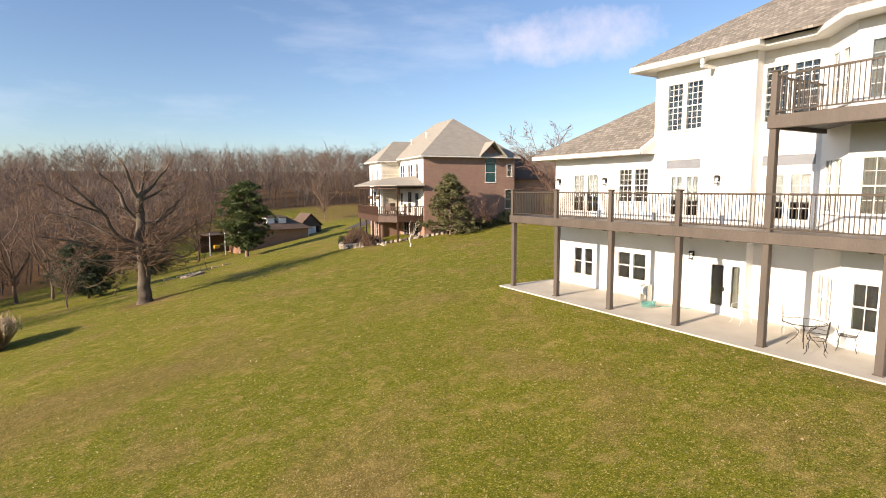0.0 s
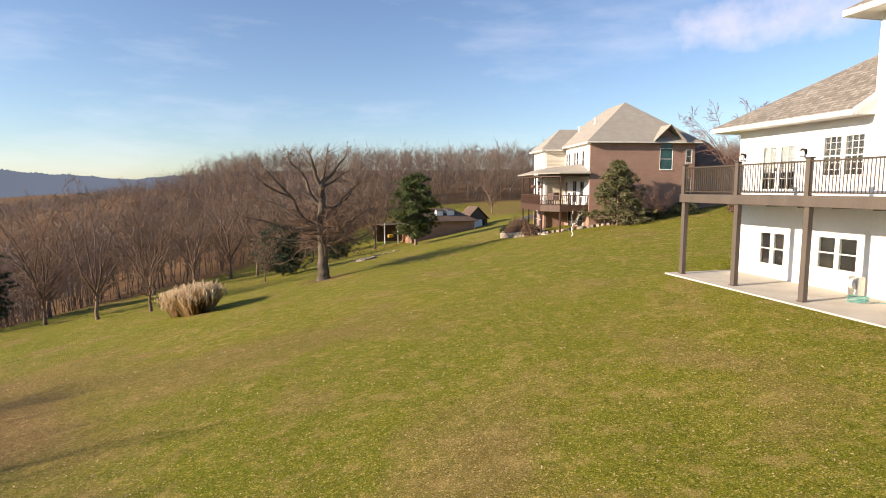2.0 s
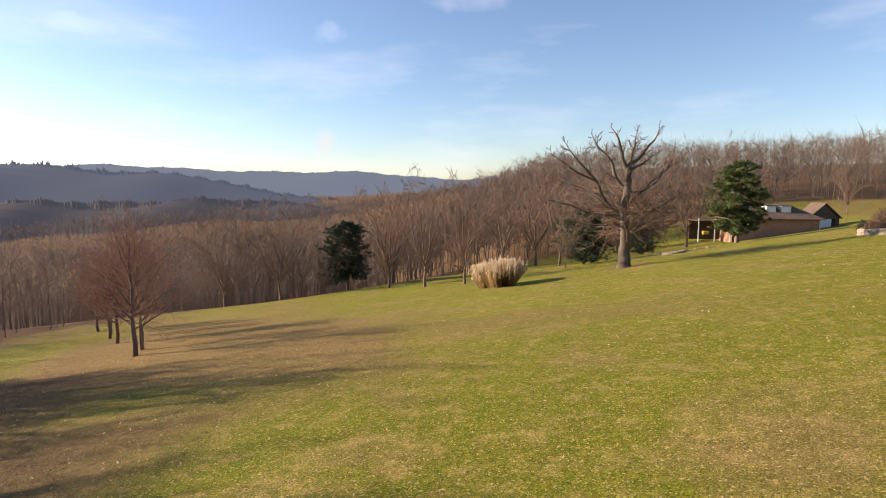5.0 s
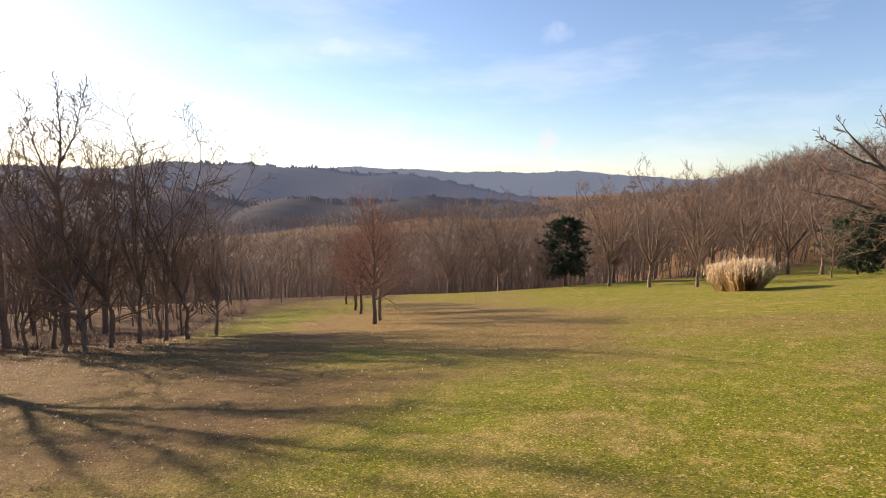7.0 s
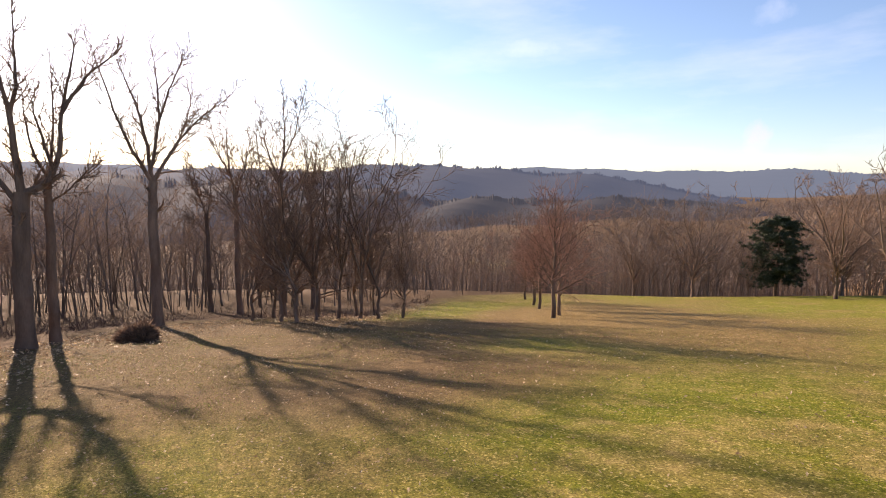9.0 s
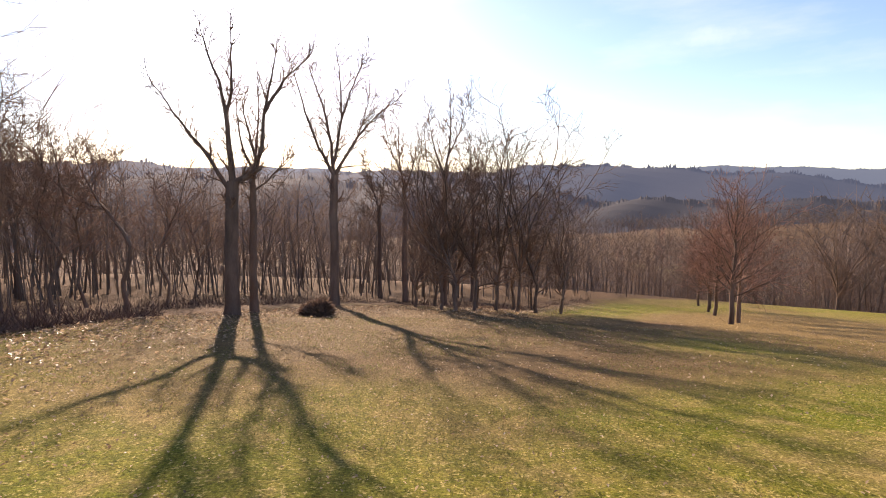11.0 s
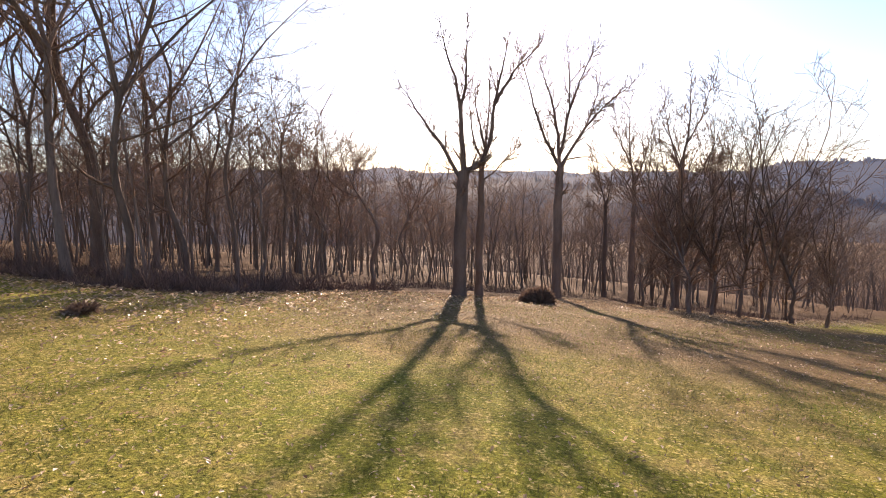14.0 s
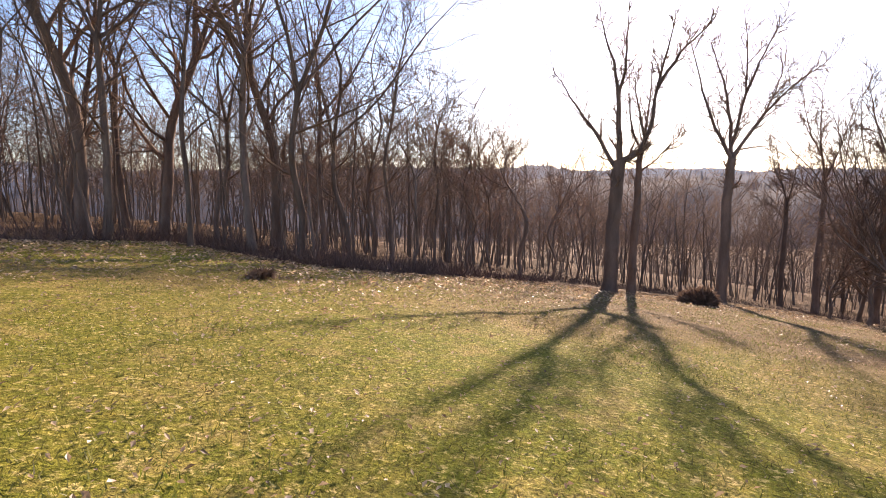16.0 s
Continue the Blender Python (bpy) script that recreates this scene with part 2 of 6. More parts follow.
M_BRUSH = material("dark_undergrowth", (0.19, 0.12, 0.093), (0.105, 0.068, 0.056), 1.2, 9, 0.9, 0, island_tint=0.35)
M_BOXWOOD = material("green_shrub", (0.03, 0.04, 0.016), (0.05, 0.06, 0.02), 1.2, 9, 0.7, 0, island_tint=0.3)
M_ASPHALT = material("grey_asphalt", (0.11, 0.105, 0.10), (0.08, 0.077, 0.075), 0.6, 30, 0.9, 0.2)
M_YELLOW = material("yellow_plastic", (0.6, 0.33, 0.03), (0.5, 0.27, 0.03), 3, 20, 0.5, 0)
M_SLATE = material("slate_grey_paint", (0.22, 0.23, 0.25), (0.18, 0.19, 0.205), 2, 30, 0.5, 0)
M_TEAL = material("teal_tinted_glass", (0.03, 0.10, 0.10), (0.02, 0.07, 0.075), 2, 10, 0.12, 0)
M_DARKPANE = material("dark_window_pane", (0.022, 0.025, 0.03), (0.03, 0.033, 0.038), 2, 10, 0.8, 0)
M_ROOF_BROWN = material("dark_brown_shingles", (0.15, 0.105, 0.08), (0.11, 0.078, 0.06), 1.0, 18, 0.9, 0.3)
# White sheet behind door glass that paints the reflection in its panes.
M_DOOR_REFLECTION = material("white_door_reflection", (0.74, 0.73, 0.70), (0.6, 0.59, 0.56), 4.0, 30, 0.9, 0.1, stretch=(6, 6, 0.2))
# Slate sheet behind window glass, coloured like the sky reflected in the panes.
M_SKY_REFLECTION = material("slate_sky_reflection", (0.075, 0.095, 0.105), (0.05, 0.065, 0.075), 4.0, 30, 0.9, 0.05)
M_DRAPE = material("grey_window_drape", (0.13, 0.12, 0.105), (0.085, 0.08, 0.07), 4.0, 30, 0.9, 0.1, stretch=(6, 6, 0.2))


def ground_material():
    """Winter lawn in tufts and dry patches, leaf litter where the woods stand, stubble fields far off."""
    m = bpy.data.materials.new("winter_lawn")
    m.use_nodes = True
    t = m.node_tree
    p = t.nodes["Principled BSDF"]
    p.inputs["Roughness"].default_value = 0.95
    p.inputs["Specular IOR Level"].default_value = 0.08
    geo = t.nodes.new("ShaderNodeNewGeometry")

    def noise_of(scale, detail, rough, lo, hi):
        n = t.nodes.new("ShaderNodeTexNoise")
        n.inputs["Scale"].default_value, n.inputs["Detail"].default_value, n.inputs["Roughness"].default_value = scale, detail, rough
        t.links.new(geo.outputs["Position"], n.inputs["Vector"])
        r = t.nodes.new("ShaderNodeMapRange")
        r.inputs[1].default_value, r.inputs[2].default_value = lo, hi
        t.links.new(n.outputs["Fac"], r.inputs[0])
        return r.outputs[0], n.outputs["Fac"]

    def mix(fac, a, b, blend="MIX"):
        x = t.nodes.new("ShaderNodeMixRGB")
        x.blend_type = blend
        for i, v in ((0, fac), (1, a), (2, b)):
            if isinstance(v, (tuple, float)):
                x.inputs[i].default_value = (*v, 1) if isinstance(v, tuple) else v
            else:
                t.links.new(v, x.inputs[i])
        return x.outputs[0]

    def attribute(name):
        a = t.nodes.new("ShaderNodeAttribute")
        a.attribute_name = name
        return a.outputs["Fac"]

    def scaled(v, k):
        x = t.nodes.new("ShaderNodeMath")
        x.operation = "MULTIPLY"
        t.links.new(v, x.inputs[0])
        x.inputs[1].default_value = k
        return x.outputs[0]

    broad, _ = noise_of(0.055, 3, 0.5, 0.38, 0.66)
    patch, _ = noise_of(1.5, 8, 0.74, 0.51, 0.63)
    brown, _ = noise_of(0.22, 5, 0.62, 0.5, 0.66)
    tuft, _ = noise_of(3.6, 6, 0.75, 0.4, 0.6)
    clod, _ = noise_of(8.0, 5, 0.75, 0.42, 0.6)
    fleck, _ = noise_of(15.0, 5, 0.7, 0.56, 0.63)
    grain, grain_raw = noise_of(30, 4, 0.7, 0.25, 0.75)
    green = mix(broad, (0.155, 0.18, 0.014), (0.21, 0.205, 0.019))
    green = mix(scaled(tuft, 0.7), green, (0.26, 0.215, 0.035))
    green = mix(scaled(clod, 0.75), green, (0.085, 0.105, 0.008))
    straw = mix(grain, (0.46, 0.335, 0.125), (0.33, 0.225, 0.08))
    lawn = mix(scaled(brown, 0.7), green, mix(tuft, (0.20, 0.13, 0.045), (0.30, 0.21, 0.085)))
    lawn = mix(scaled(patch, 0.6), lawn, straw)
    lawn = mix(scaled(fleck, 0.6), lawn, (0.50, 0.38, 0.16))
    dry = mix(tuft, (0.24, 0.145, 0.062), (0.33, 0.22, 0.09))
    dry = mix(scaled(clod, 0.7), dry, (0.095, 0.062, 0.024))
    dry = mix(scaled(fleck, 0.5), dry, (0.40, 0.29, 0.14))
    lawn = mix(attribute("dry"), lawn, dry)
    litter = mix(tuft, (0.115, 0.066, 0.037), (0.19, 0.115, 0.06))
    ground = mix(attribute("litter"), lawn, litter)
    ground = mix(attribute("field"), ground, mix(broad, (0.33, 0.235, 0.115), (0.20, 0.19, 0.07)))
    bits = t.nodes.new("ShaderNodeMapRange")
    bits.inputs[1].default_value, bits.inputs[2].default_value = 0.32, 0.68
    bits.inputs[3].default_value, bits.inputs[4].default_value = 0.34, 1.66
    t.links.new(grain_raw, bits.inputs[0])
    hsv = t.nodes.new("ShaderNodeHueSaturation")
    t.links.new(bits.outputs[0], hsv.inputs["Value"])
    t.links.new(ground, hsv.inputs["Color"])
    t.links.new(hsv.outputs[0], p.inputs["Base Color"])
    bp = t.nodes.new("ShaderNodeBump")
    bp.inputs["Strength"].default_value, bp.inputs["Distance"].default_value = 0.9, 0.06
    t.links.new(grain_raw, bp.inputs["Height"])
    t.links.new(bp.outputs[0], p.inputs["Normal"])
    return m


def haze_material(name, wood, air, share):
    """Far woods with the air's haze put in: lit surface mixed with bluish emission."""
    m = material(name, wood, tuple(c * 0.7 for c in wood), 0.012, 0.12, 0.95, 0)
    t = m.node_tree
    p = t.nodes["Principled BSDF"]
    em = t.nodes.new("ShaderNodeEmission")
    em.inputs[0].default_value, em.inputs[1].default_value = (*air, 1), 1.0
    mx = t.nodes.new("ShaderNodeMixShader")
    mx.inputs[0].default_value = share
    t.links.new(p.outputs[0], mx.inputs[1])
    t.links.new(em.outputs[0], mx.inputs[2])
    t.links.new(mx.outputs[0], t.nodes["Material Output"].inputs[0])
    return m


M_GROUND = ground_material()


def thin(m, share):
    """Part translucent: blades and leaves pass light; in twigs added to brighten backlit sides."""
    t = m.node_tree
    p = t.nodes["Principled BSDF"]
    tr = t.nodes.new("ShaderNodeBsdfTranslucent")
    t.links.new(p.inputs["Base Color"].links[0].from_socket, tr.inputs[0])
    mx = t.nodes.new("ShaderNodeMixShader")
    mx.inputs[0].default_value = share
    t.links.new(p.outputs[0], mx.inputs[1])
    t.links.new(tr.outputs[0], mx.inputs[2])
    t.links.new(mx.outputs[0], t.nodes["Material Output"].inputs[0])


for m in (M_WOODS, M_TWIG, M_TWIG_RED, M_SHRUB, M_REED, M_PLUME, M_BLADE, M_LEAF):
    thin(m, 0.25 if m in (M_WOODS, M_SHRUB) else 0.4)


# ---- helpers for building ----


def thing(name, at, label, category, group="", kind=""):
    ob = new(name)
    ob.empty_display_size = 0.2
    ob.matrix_basis = Matrix.Translation(at)
    return tagged(ob, label, category, group, kind)


def mesh_part(name, me, mat, parent=None, label=""):
    if mat is not None and not me.materials:
        me.materials.append(mat)
    ob = new(name, me)
    if parent is not None:
        ob.parent = parent
        if parent.parent is None and parent.type == "EMPTY":
            ob.matrix_parent_inverse = parent.matrix_basis.inverted()
    return tagged(ob, label) if label else ob


def part(name, bm, mat, parent=None, label=""):
    """One mesh object, in the place's own coordinates, under a thing or under a part."""
    me = bpy.data.meshes.new(name)
    bmesh.ops.recalc_face_normals(bm, faces=bm.faces)
    bm.to_mesh(me)
    bm.free()
    return mesh_part(name, me, mat, parent, label)


def shared(name, me, parent, m, label=""):
    """A piece on a mesh that alike pieces share, at the pose m in the place's own coordinates."""
    ob = mesh_part(name, me, None, parent, label)
    ob.matrix_basis = m
    return ob


def box(bm, M, a, b):
    """A box between the corners a and b of the frame M."""
    (x0, y0, z0), (x1, y1, z1) = a, b
    v = [bm.verts.new(M @ Vector(c)) for c in ((x0, y0, z0), (x1, y0, z0), (x1, y1, z0), (x0, y1, z0), (x0, y0, z1), (x1, y0, z1), (x1, y1, z1), (x0, y1, z1))]
    for f in ((0, 3, 2, 1), (4, 5, 6, 7), (0, 1, 5, 4), (1, 2, 6, 5), (2, 3, 7, 6), (3, 0, 4, 7)):
        bm.faces.new([v[i] for i in f])
    return bm


I4 = Matrix.Identity(4)


def block(a, b, M=I4):
    return box(bmesh.new(), M, a, b)


def soft_block(a, b, M=I4, edge=0.02):
    bm = block(a, b, M)
    bmesh.ops.bevel(bm, geom=bm.edges[:], offset=edge, segments=1, affect="EDGES")
    return bm


def wall_frame(a, b):
    """u along the wall from a to b, v outwards (to the right of a to b), z up."""
    d = Vector((b[0] - a[0], b[1] - a[1], 0))
    u = d.normalized()
    n = Vector((u.y, -u.x, 0))
    return Matrix(((u.x, n.x, 0, a[0]), (u.y, n.y, 0, a[1]), (0, 0, 1, 0), (0, 0, 0, 1))), d.length


def wall_mesh(M, length, z0, z1, openings=(), thick=0.22):
    """A wall with its openings cut through."""
    us = sorted({0, length, *(o[0] for o in openings), *(o[1] for o in openings)})
    zs = sorted({z0, z1, *(min(max(o[2], z0), z1) for o in openings), *(min(max(o[3], z0), z1) for o in openings)})
    solid = {}
    for i, (u0, u1) in enumerate(zip(us, us[1:])):
        for j, (a, b) in enumerate(zip(zs, zs[1:])):
            mu, mz = (u0 + u1) / 2, (a + b) / 2
            solid[i, j] = not any(o[0] < mu < o[1] and o[2] < mz < o[3] for o in openings)
    bm, seen = bmesh.new(), {}

    def vert(i, j, k):
        if (i, j, k) not in seen:
            seen[i, j, k] = bm.verts.new(M @ Vector((us[i], -thick * k, zs[j])))
        return seen[i, j, k]

    for (i, j), full in solid.items():
        if not full:
            continue
        corners = ((i, j), (i + 1, j), (i + 1, j + 1), (i, j + 1))
        for k in (0, 1):
            bm.faces.new([vert(*c, k) for c in corners])
        for (a, b), beside in ((((i, j), (i + 1, j)), (i, j - 1)), (((i + 1, j), (i + 1, j + 1)), (i + 1, j)), (((i + 1, j + 1), (i, j + 1)), (i, j + 1)), (((i, j + 1), (i, j)), (i - 1, j))):
            if not solid.get(beside, False):
                bm.faces.new([vert(*a, 0), vert(*b, 0), vert(*b, 1), vert(*a, 1)])
    return bm


def window(parent, M, o, cols=1, rows=2, pane=None, trim=None, behind=None, name="window", sill=True):
    """A window in the opening o = (u0, u1, z0, z1): frame, bars, sill, panes, and what hangs behind the glass."""
    u0, u1, z0, z1 = o
    trim = trim or M_TRIM
    w = 0.042
    bm = bmesh.new()
    box(bm, M, (u0, -0.12, z0), (u0 + w, 0.012, z1))
    box(bm, M, (u1 - w, -0.12, z0), (u1, 0.012, z1))
    box(bm, M, (u0 + w, -0.12, z0), (u1 - w, 0.012, z0 + w))
    box(bm, M, (u0 + w, -0.12, z1 - w), (u1 - w, 0.012, z1))
    frame_ob = part(name, bm, trim, parent)
    bars = bmesh.new()
    mid = (z0 + z1) / 2
    box(bars, M, (u0 + w, -0.06, mid - 0.022), (u1 - w, -0.008, mid + 0.022))
    part("meeting_rail", bars, trim, frame_ob)
    if cols > 1 or rows > 2:
        bars = bmesh.new()
        for i in range(1, cols):
            u = u0 + w + (u1 - u0 - 2 * w) * i / cols
            box(bars, M, (u - 0.009, -0.045, z0 + w), (u + 0.009, -0.014, z1 - w))
        for i in range(1, rows):
            z = z0 + (z1 - z0) * i / rows
            if abs(z - mid) > 0.05:
                box(bars, M, (u0 + w, -0.043, z - 0.009), (u1 - w, -0.016, z + 0.009))
        part("glazing_grid", bars, trim, frame_ob)
    part("pane", block((u0 + w, -0.034, z0 + w), (u1 - w, -0.028, z1 - w), M), pane or M_GLASS, frame_ob)
    if sill:
        part("sill", soft_block((u0 - 0.04, 0.0, z0 - 0.05), (u1 + 0.04, 0.06, z0), M, 0.008), trim, frame_ob)
    if behind:
        part("glass_backing", block((u0 + 0.02, -0.12, z0 + 0.02), (u1 - 0.02, -0.1, z1 - 0.02), M), behind, frame_ob)
    return frame_ob


# ---- the lie of the land ----
LAWN = (-3.3995, 5.1317, -1.8482, -0.3345, 0.8263, -0.3403, -0.3741, 0.6557, -0.4842, 0.0087)
HUB = (-15.0, -20.0)


def settle(v, lo, hi):
    mid, half = (lo + hi) / 2, (hi - lo) / 2
    d = (v - mid) / half
    return np.where(np.abs(d) < 0.8, v, mid + np.sign(d) * half * (0.8 + 0.2 * np.tanh((np.abs(d) - 0.8) / 0.2)))


def smooth(lo, hi, v):
    t = np.clip((v - lo) / (hi - lo), 0, 1)
    return t * t * (3 - 2 * t)


def polar(x, y):
    """Distance from the lawn's hub, and degrees to the left of north."""
    return np.hypot(x - HUB[0], y - HUB[1]), np.degrees(np.arctan2(-(x - HUB[0]), y - HUB[1]))


def wave(x, y, size, seed=0.0):
    """A cheap smooth swell between -1 and 1."""
    a, b = x / size + seed, y / size - seed
    return (np.sin(a * 1.0 + 1.3 * np.sin(b * 0.7 + seed)) + np.sin(b * 1.1 + 1.1 * np.sin(a * 0.9 - seed)) + 0.5 * np.sin(2.1 * a - 1.7 * b)) / 2.5


def land(x, y):
    """The ground's height."""
    x, y = np.asarray(x, float), np.asarray(y, float)
    u, v = (settle(x, -75, 30) + 20) / 30, (settle(y, -60, 75) - 5) / 30
    c = LAWN
    lawn = c[0] + c[1] * u + c[2] * v + c[3] * u * u + c[4] * u * v + c[5] * v * v + c[6] * u**3 + c[7] * u * u * v + c[8] * u * v * v + c[9] * v**3
    # level ground under the terrace
    flat = smooth(1.3, 0.2, np.maximum(np.maximum(-0.4 - x, x - 20), np.maximum(y - 0.45, -22 - y)))
    lawn = lawn * (1 - flat) - 0.05 * flat
    r, az = polar(x, y)
    valley = -34 + 2.5 * wave(x, y, 60) + 9 * smooth(300, 420, r) * smooth(75, 40, az) + 5 * wave(x, y, 130, 2.0) * smooth(150, 300, r)
    hill = -4 + 9 * smooth(105, 200, r) + 9 * smooth(190, 330, r) + 1.2 * wave(x, y, 40)
    north = smooth(32, 4, az)
    far = hill * north + valley * (1 - north)
    begin = 60 + 25 * smooth(40, 5, az)
    f = smooth(0, 1, (r - begin) / (110 - 30 * smooth(40, 5, az)))
    f = np.where(x > 15, f * smooth(60, 100, y), f)
    return lawn * (1 - f) + far * f


def land_at(x, y):
    return float(land(x, y))


EDGE_AZ = (-60, -30, -20, -8, -1, 8, 19, 29, 36, 47, 60, 68.5, 79, 88, 98, 106, 119, 126, 133, 141, 146, 152, 175)
EDGE_R = (175, 165, 150, 140, 106, 100, 86, 81, 76, 74, 60, 36, 37, 33, 25.5, 22.5, 17, 16.5, 18, 23, 20.5, 18.5, 17)


def wood_edge(az):
    return np.interp(az, EDGE_AZ, EDGE_R)


# ---- ground ----
def build_ground():
    n = 330
    s = np.linspace(-1, 1, n)
    k = 8.6
    g = np.sinh(s * k) / np.sinh(k) * 3600 + s * 62
    xs, ys = g - 16, g - 4
    X, Y = np.meshgrid(xs, ys, indexing="ij")
    Z = land(X, Y)
    r, az = polar(X, Y)
    Z = Z + 0.035 * wave(X, Y, 1.3, 4.0) * smooth(130, 60, r) * smooth(-0.5, -2.5, X) + 0.02 * wave(X, Y, 0.55, 1.0) * smooth(70, 30, r) * smooth(-0.5, -2.5, X)
    co = np.stack([X, Y, Z], -1).reshape(-1, 3)
    i = np.arange(n * n).reshape(n, n)
    quads = np.stack([i[:-1, :-1], i[1:, :-1], i[1:, 1:], i[:-1, 1:]], -1).reshape(-1, 4)
    me = bpy.data.meshes.new("ground")
    me.from_pydata(co.tolist(), [], quads.tolist())
    me.polygons.foreach_set("use_smooth", np.ones(len(me.polygons), bool))
    wob = 3.0 * wave(X, Y, 3.0, 1.0) + 1.5 * wave(X, Y, 1.1, 3.0)
    litter = smooth(-3.5, 3.0, r - wood_edge(az) + wob) * ((az > -60) & (az < 178))
    litter = np.maximum(litter, 0.85 * smooth(9, 2, np.hypot(X + 38, Y + 17) - 8 + wob))
    litter = np.maximum(litter, 0.8 * smooth(3.0, 0.5, np.hypot(X + 15.3, Y - 27) + 0.3 * wob))
    dry = 0.9 * smooth(7, -5, np.abs((X + 30) * 0.45 + (Y - 6) * 0.9 + wob) - 2.0) * smooth(-18, -28, X) * smooth(-75, -60, X)
    dry = np.maximum(dry, 0.5 * smooth(5, -3, np.abs((X + 29) * 0.9 + (Y + 12) * 0.45 + wob) - 2) * (r < 60))
    dry = np.maximum(dry, 0.55 * smooth(2.0, -1.5, np.hypot((X + 19) * 0.55, Y - 3) - 3 + 0.7 * wob))
    along, across = (X + 38) * -0.8 + (Y - 4) * 0.6, (X + 38) * 0.6 + (Y - 4) * 0.8
    dry = np.maximum(dry, 0.92 * smooth(1.15, 0.7, np.hypot(along / 20, across / 8) + 0.06 * wob))
    dry = np.maximum(dry, 0.6 * smooth(13, 4, wood_edge(az) - r + wob) * ((az > 12) & (az < 76)))
    dry = np.maximum(dry, 0.6 * smooth(2, 0.4, np.abs(np.hypot(X - 12, Y - 118) - 20) - 6) * (Y > 95))
    field = smooth(8, 0, np.hypot((X + 185) * 0.6, Y - 128) - 17 + 2 * wob)
    field = np.maximum(field, smooth(8, 0, np.hypot((X + 180), (Y + 40) * 0.7) - 14 + 2 * wob))
    litter = litter * (1 - field)
    for name, values in (("litter", litter), ("dry", dry), ("field", field)):
        me.attributes.new(name, "FLOAT", "POINT").data.foreach_set("value", values.ravel().astype(np.float32))
    return tagged(mesh_part("ground", me, M_GROUND), "sloping winter lawn, green with straw-coloured dry patches and leaf litter", "ground", kind="structure")


build_ground()


def backdrop_ridge(name, label, az0, az1, r0, r1, top, foot, seed, mat, rag):
    """A far wooded ridge: a hillside rising from its foot to an uneven skyline."""
    count = int((az1 - az0) * 22)
    az = np.linspace(az0, az1, count)
    rows = 9
    verts, faces = [], []
    rng = np.random.RandomState(int(seed * 10))
    for i in range(rows):
        f = i / (rows - 1)
        r = r0 + (r1 - r0) * f
        h = top + 0.22 * top * np.sin(az * 0.11 + seed) + 0.13 * top * np.sin(az * 0.29 + 2 * seed) + 0.05 * top * np.sin(az * 0.83 + seed)
        z = foot + (h - foot) * math.sin(f * math.pi / 2) + (4 * np.sin(az * 0.5 + f * 5 + seed) if 0 < i < rows - 1 else 0)
        z = foot + (z - foot) * smooth(0, 30, az - az0) * smooth(0, 40, az1 - az) if az0 > 10 else z
        if i >= rows - 2:
            z = z + rag * np.repeat(rng.rand(count // 2 + 1), 2)[:count] * (0.4 + 0.6 * rng.rand(count)) * (0.6 + 0.4 * np.sin(az * 3.1 + seed))
        a = np.radians(az)
        verts += np.stack([HUB[0] - r * np.sin(a), HUB[1] + r * np.cos(a), z * np.ones(count)], -1).tolist()
    for i in range(rows - 1):
        for j in range(count - 1):
            k = i * count + j
            faces.append((k, k + 1, k + count + 1, k + count))
    me = bpy.data.meshes.new(name)
    me.from_pydata(verts, [], faces)
    return tagged(mesh_part(name, me, mat), label, "backdrop", kind="structure")


# Bluish haze is painted as glow in the ridge materials, most on the farthest.
backdrop_ridge("backdrop", "far blue wooded ridge on the horizon", 0, 175, 1900, 2600, 70, -30, 3.0, haze_material("far_ridge", (0.05, 0.055, 0.07), (0.10, 0.135, 0.20), 0.75), 9)
backdrop_ridge("backdrop", "blue-grey wooded ridge across the valley", 22, 178, 700, 1350, 40, -38, 1.0, haze_material("mid_ridge", (0.035, 0.036, 0.042), (0.062, 0.083, 0.135), 0.62), 13)
backdrop_ridge("backdrop", "dark wooded hillside beyond the valley floor", 46, 178, 360, 660, 9, -42, 2.2, haze_material("near_ridge", (0.05, 0.042, 0.04), (0.045, 0.055, 0.085), 0.5), 9)
backdrop_ridge("backdrop", "low brown wooded rise in the valley", 12, 130, 400, 620, -12, -44, 0.6, haze_material("low_rise", (0.05, 0.042, 0.04), (0.05, 0.058, 0.08), 0.5), 5)

# ---- trees ----


def perpendicular(d, rng):
    v = np.array([rng.uniform(-1, 1), rng.uniform(-1, 1), rng.uniform(-1, 1)])
    v -= d * (v @ d)
    return v / (np.linalg.norm(v) + 1e-9)


SIDES = (9, 6, 4, 3, 3)


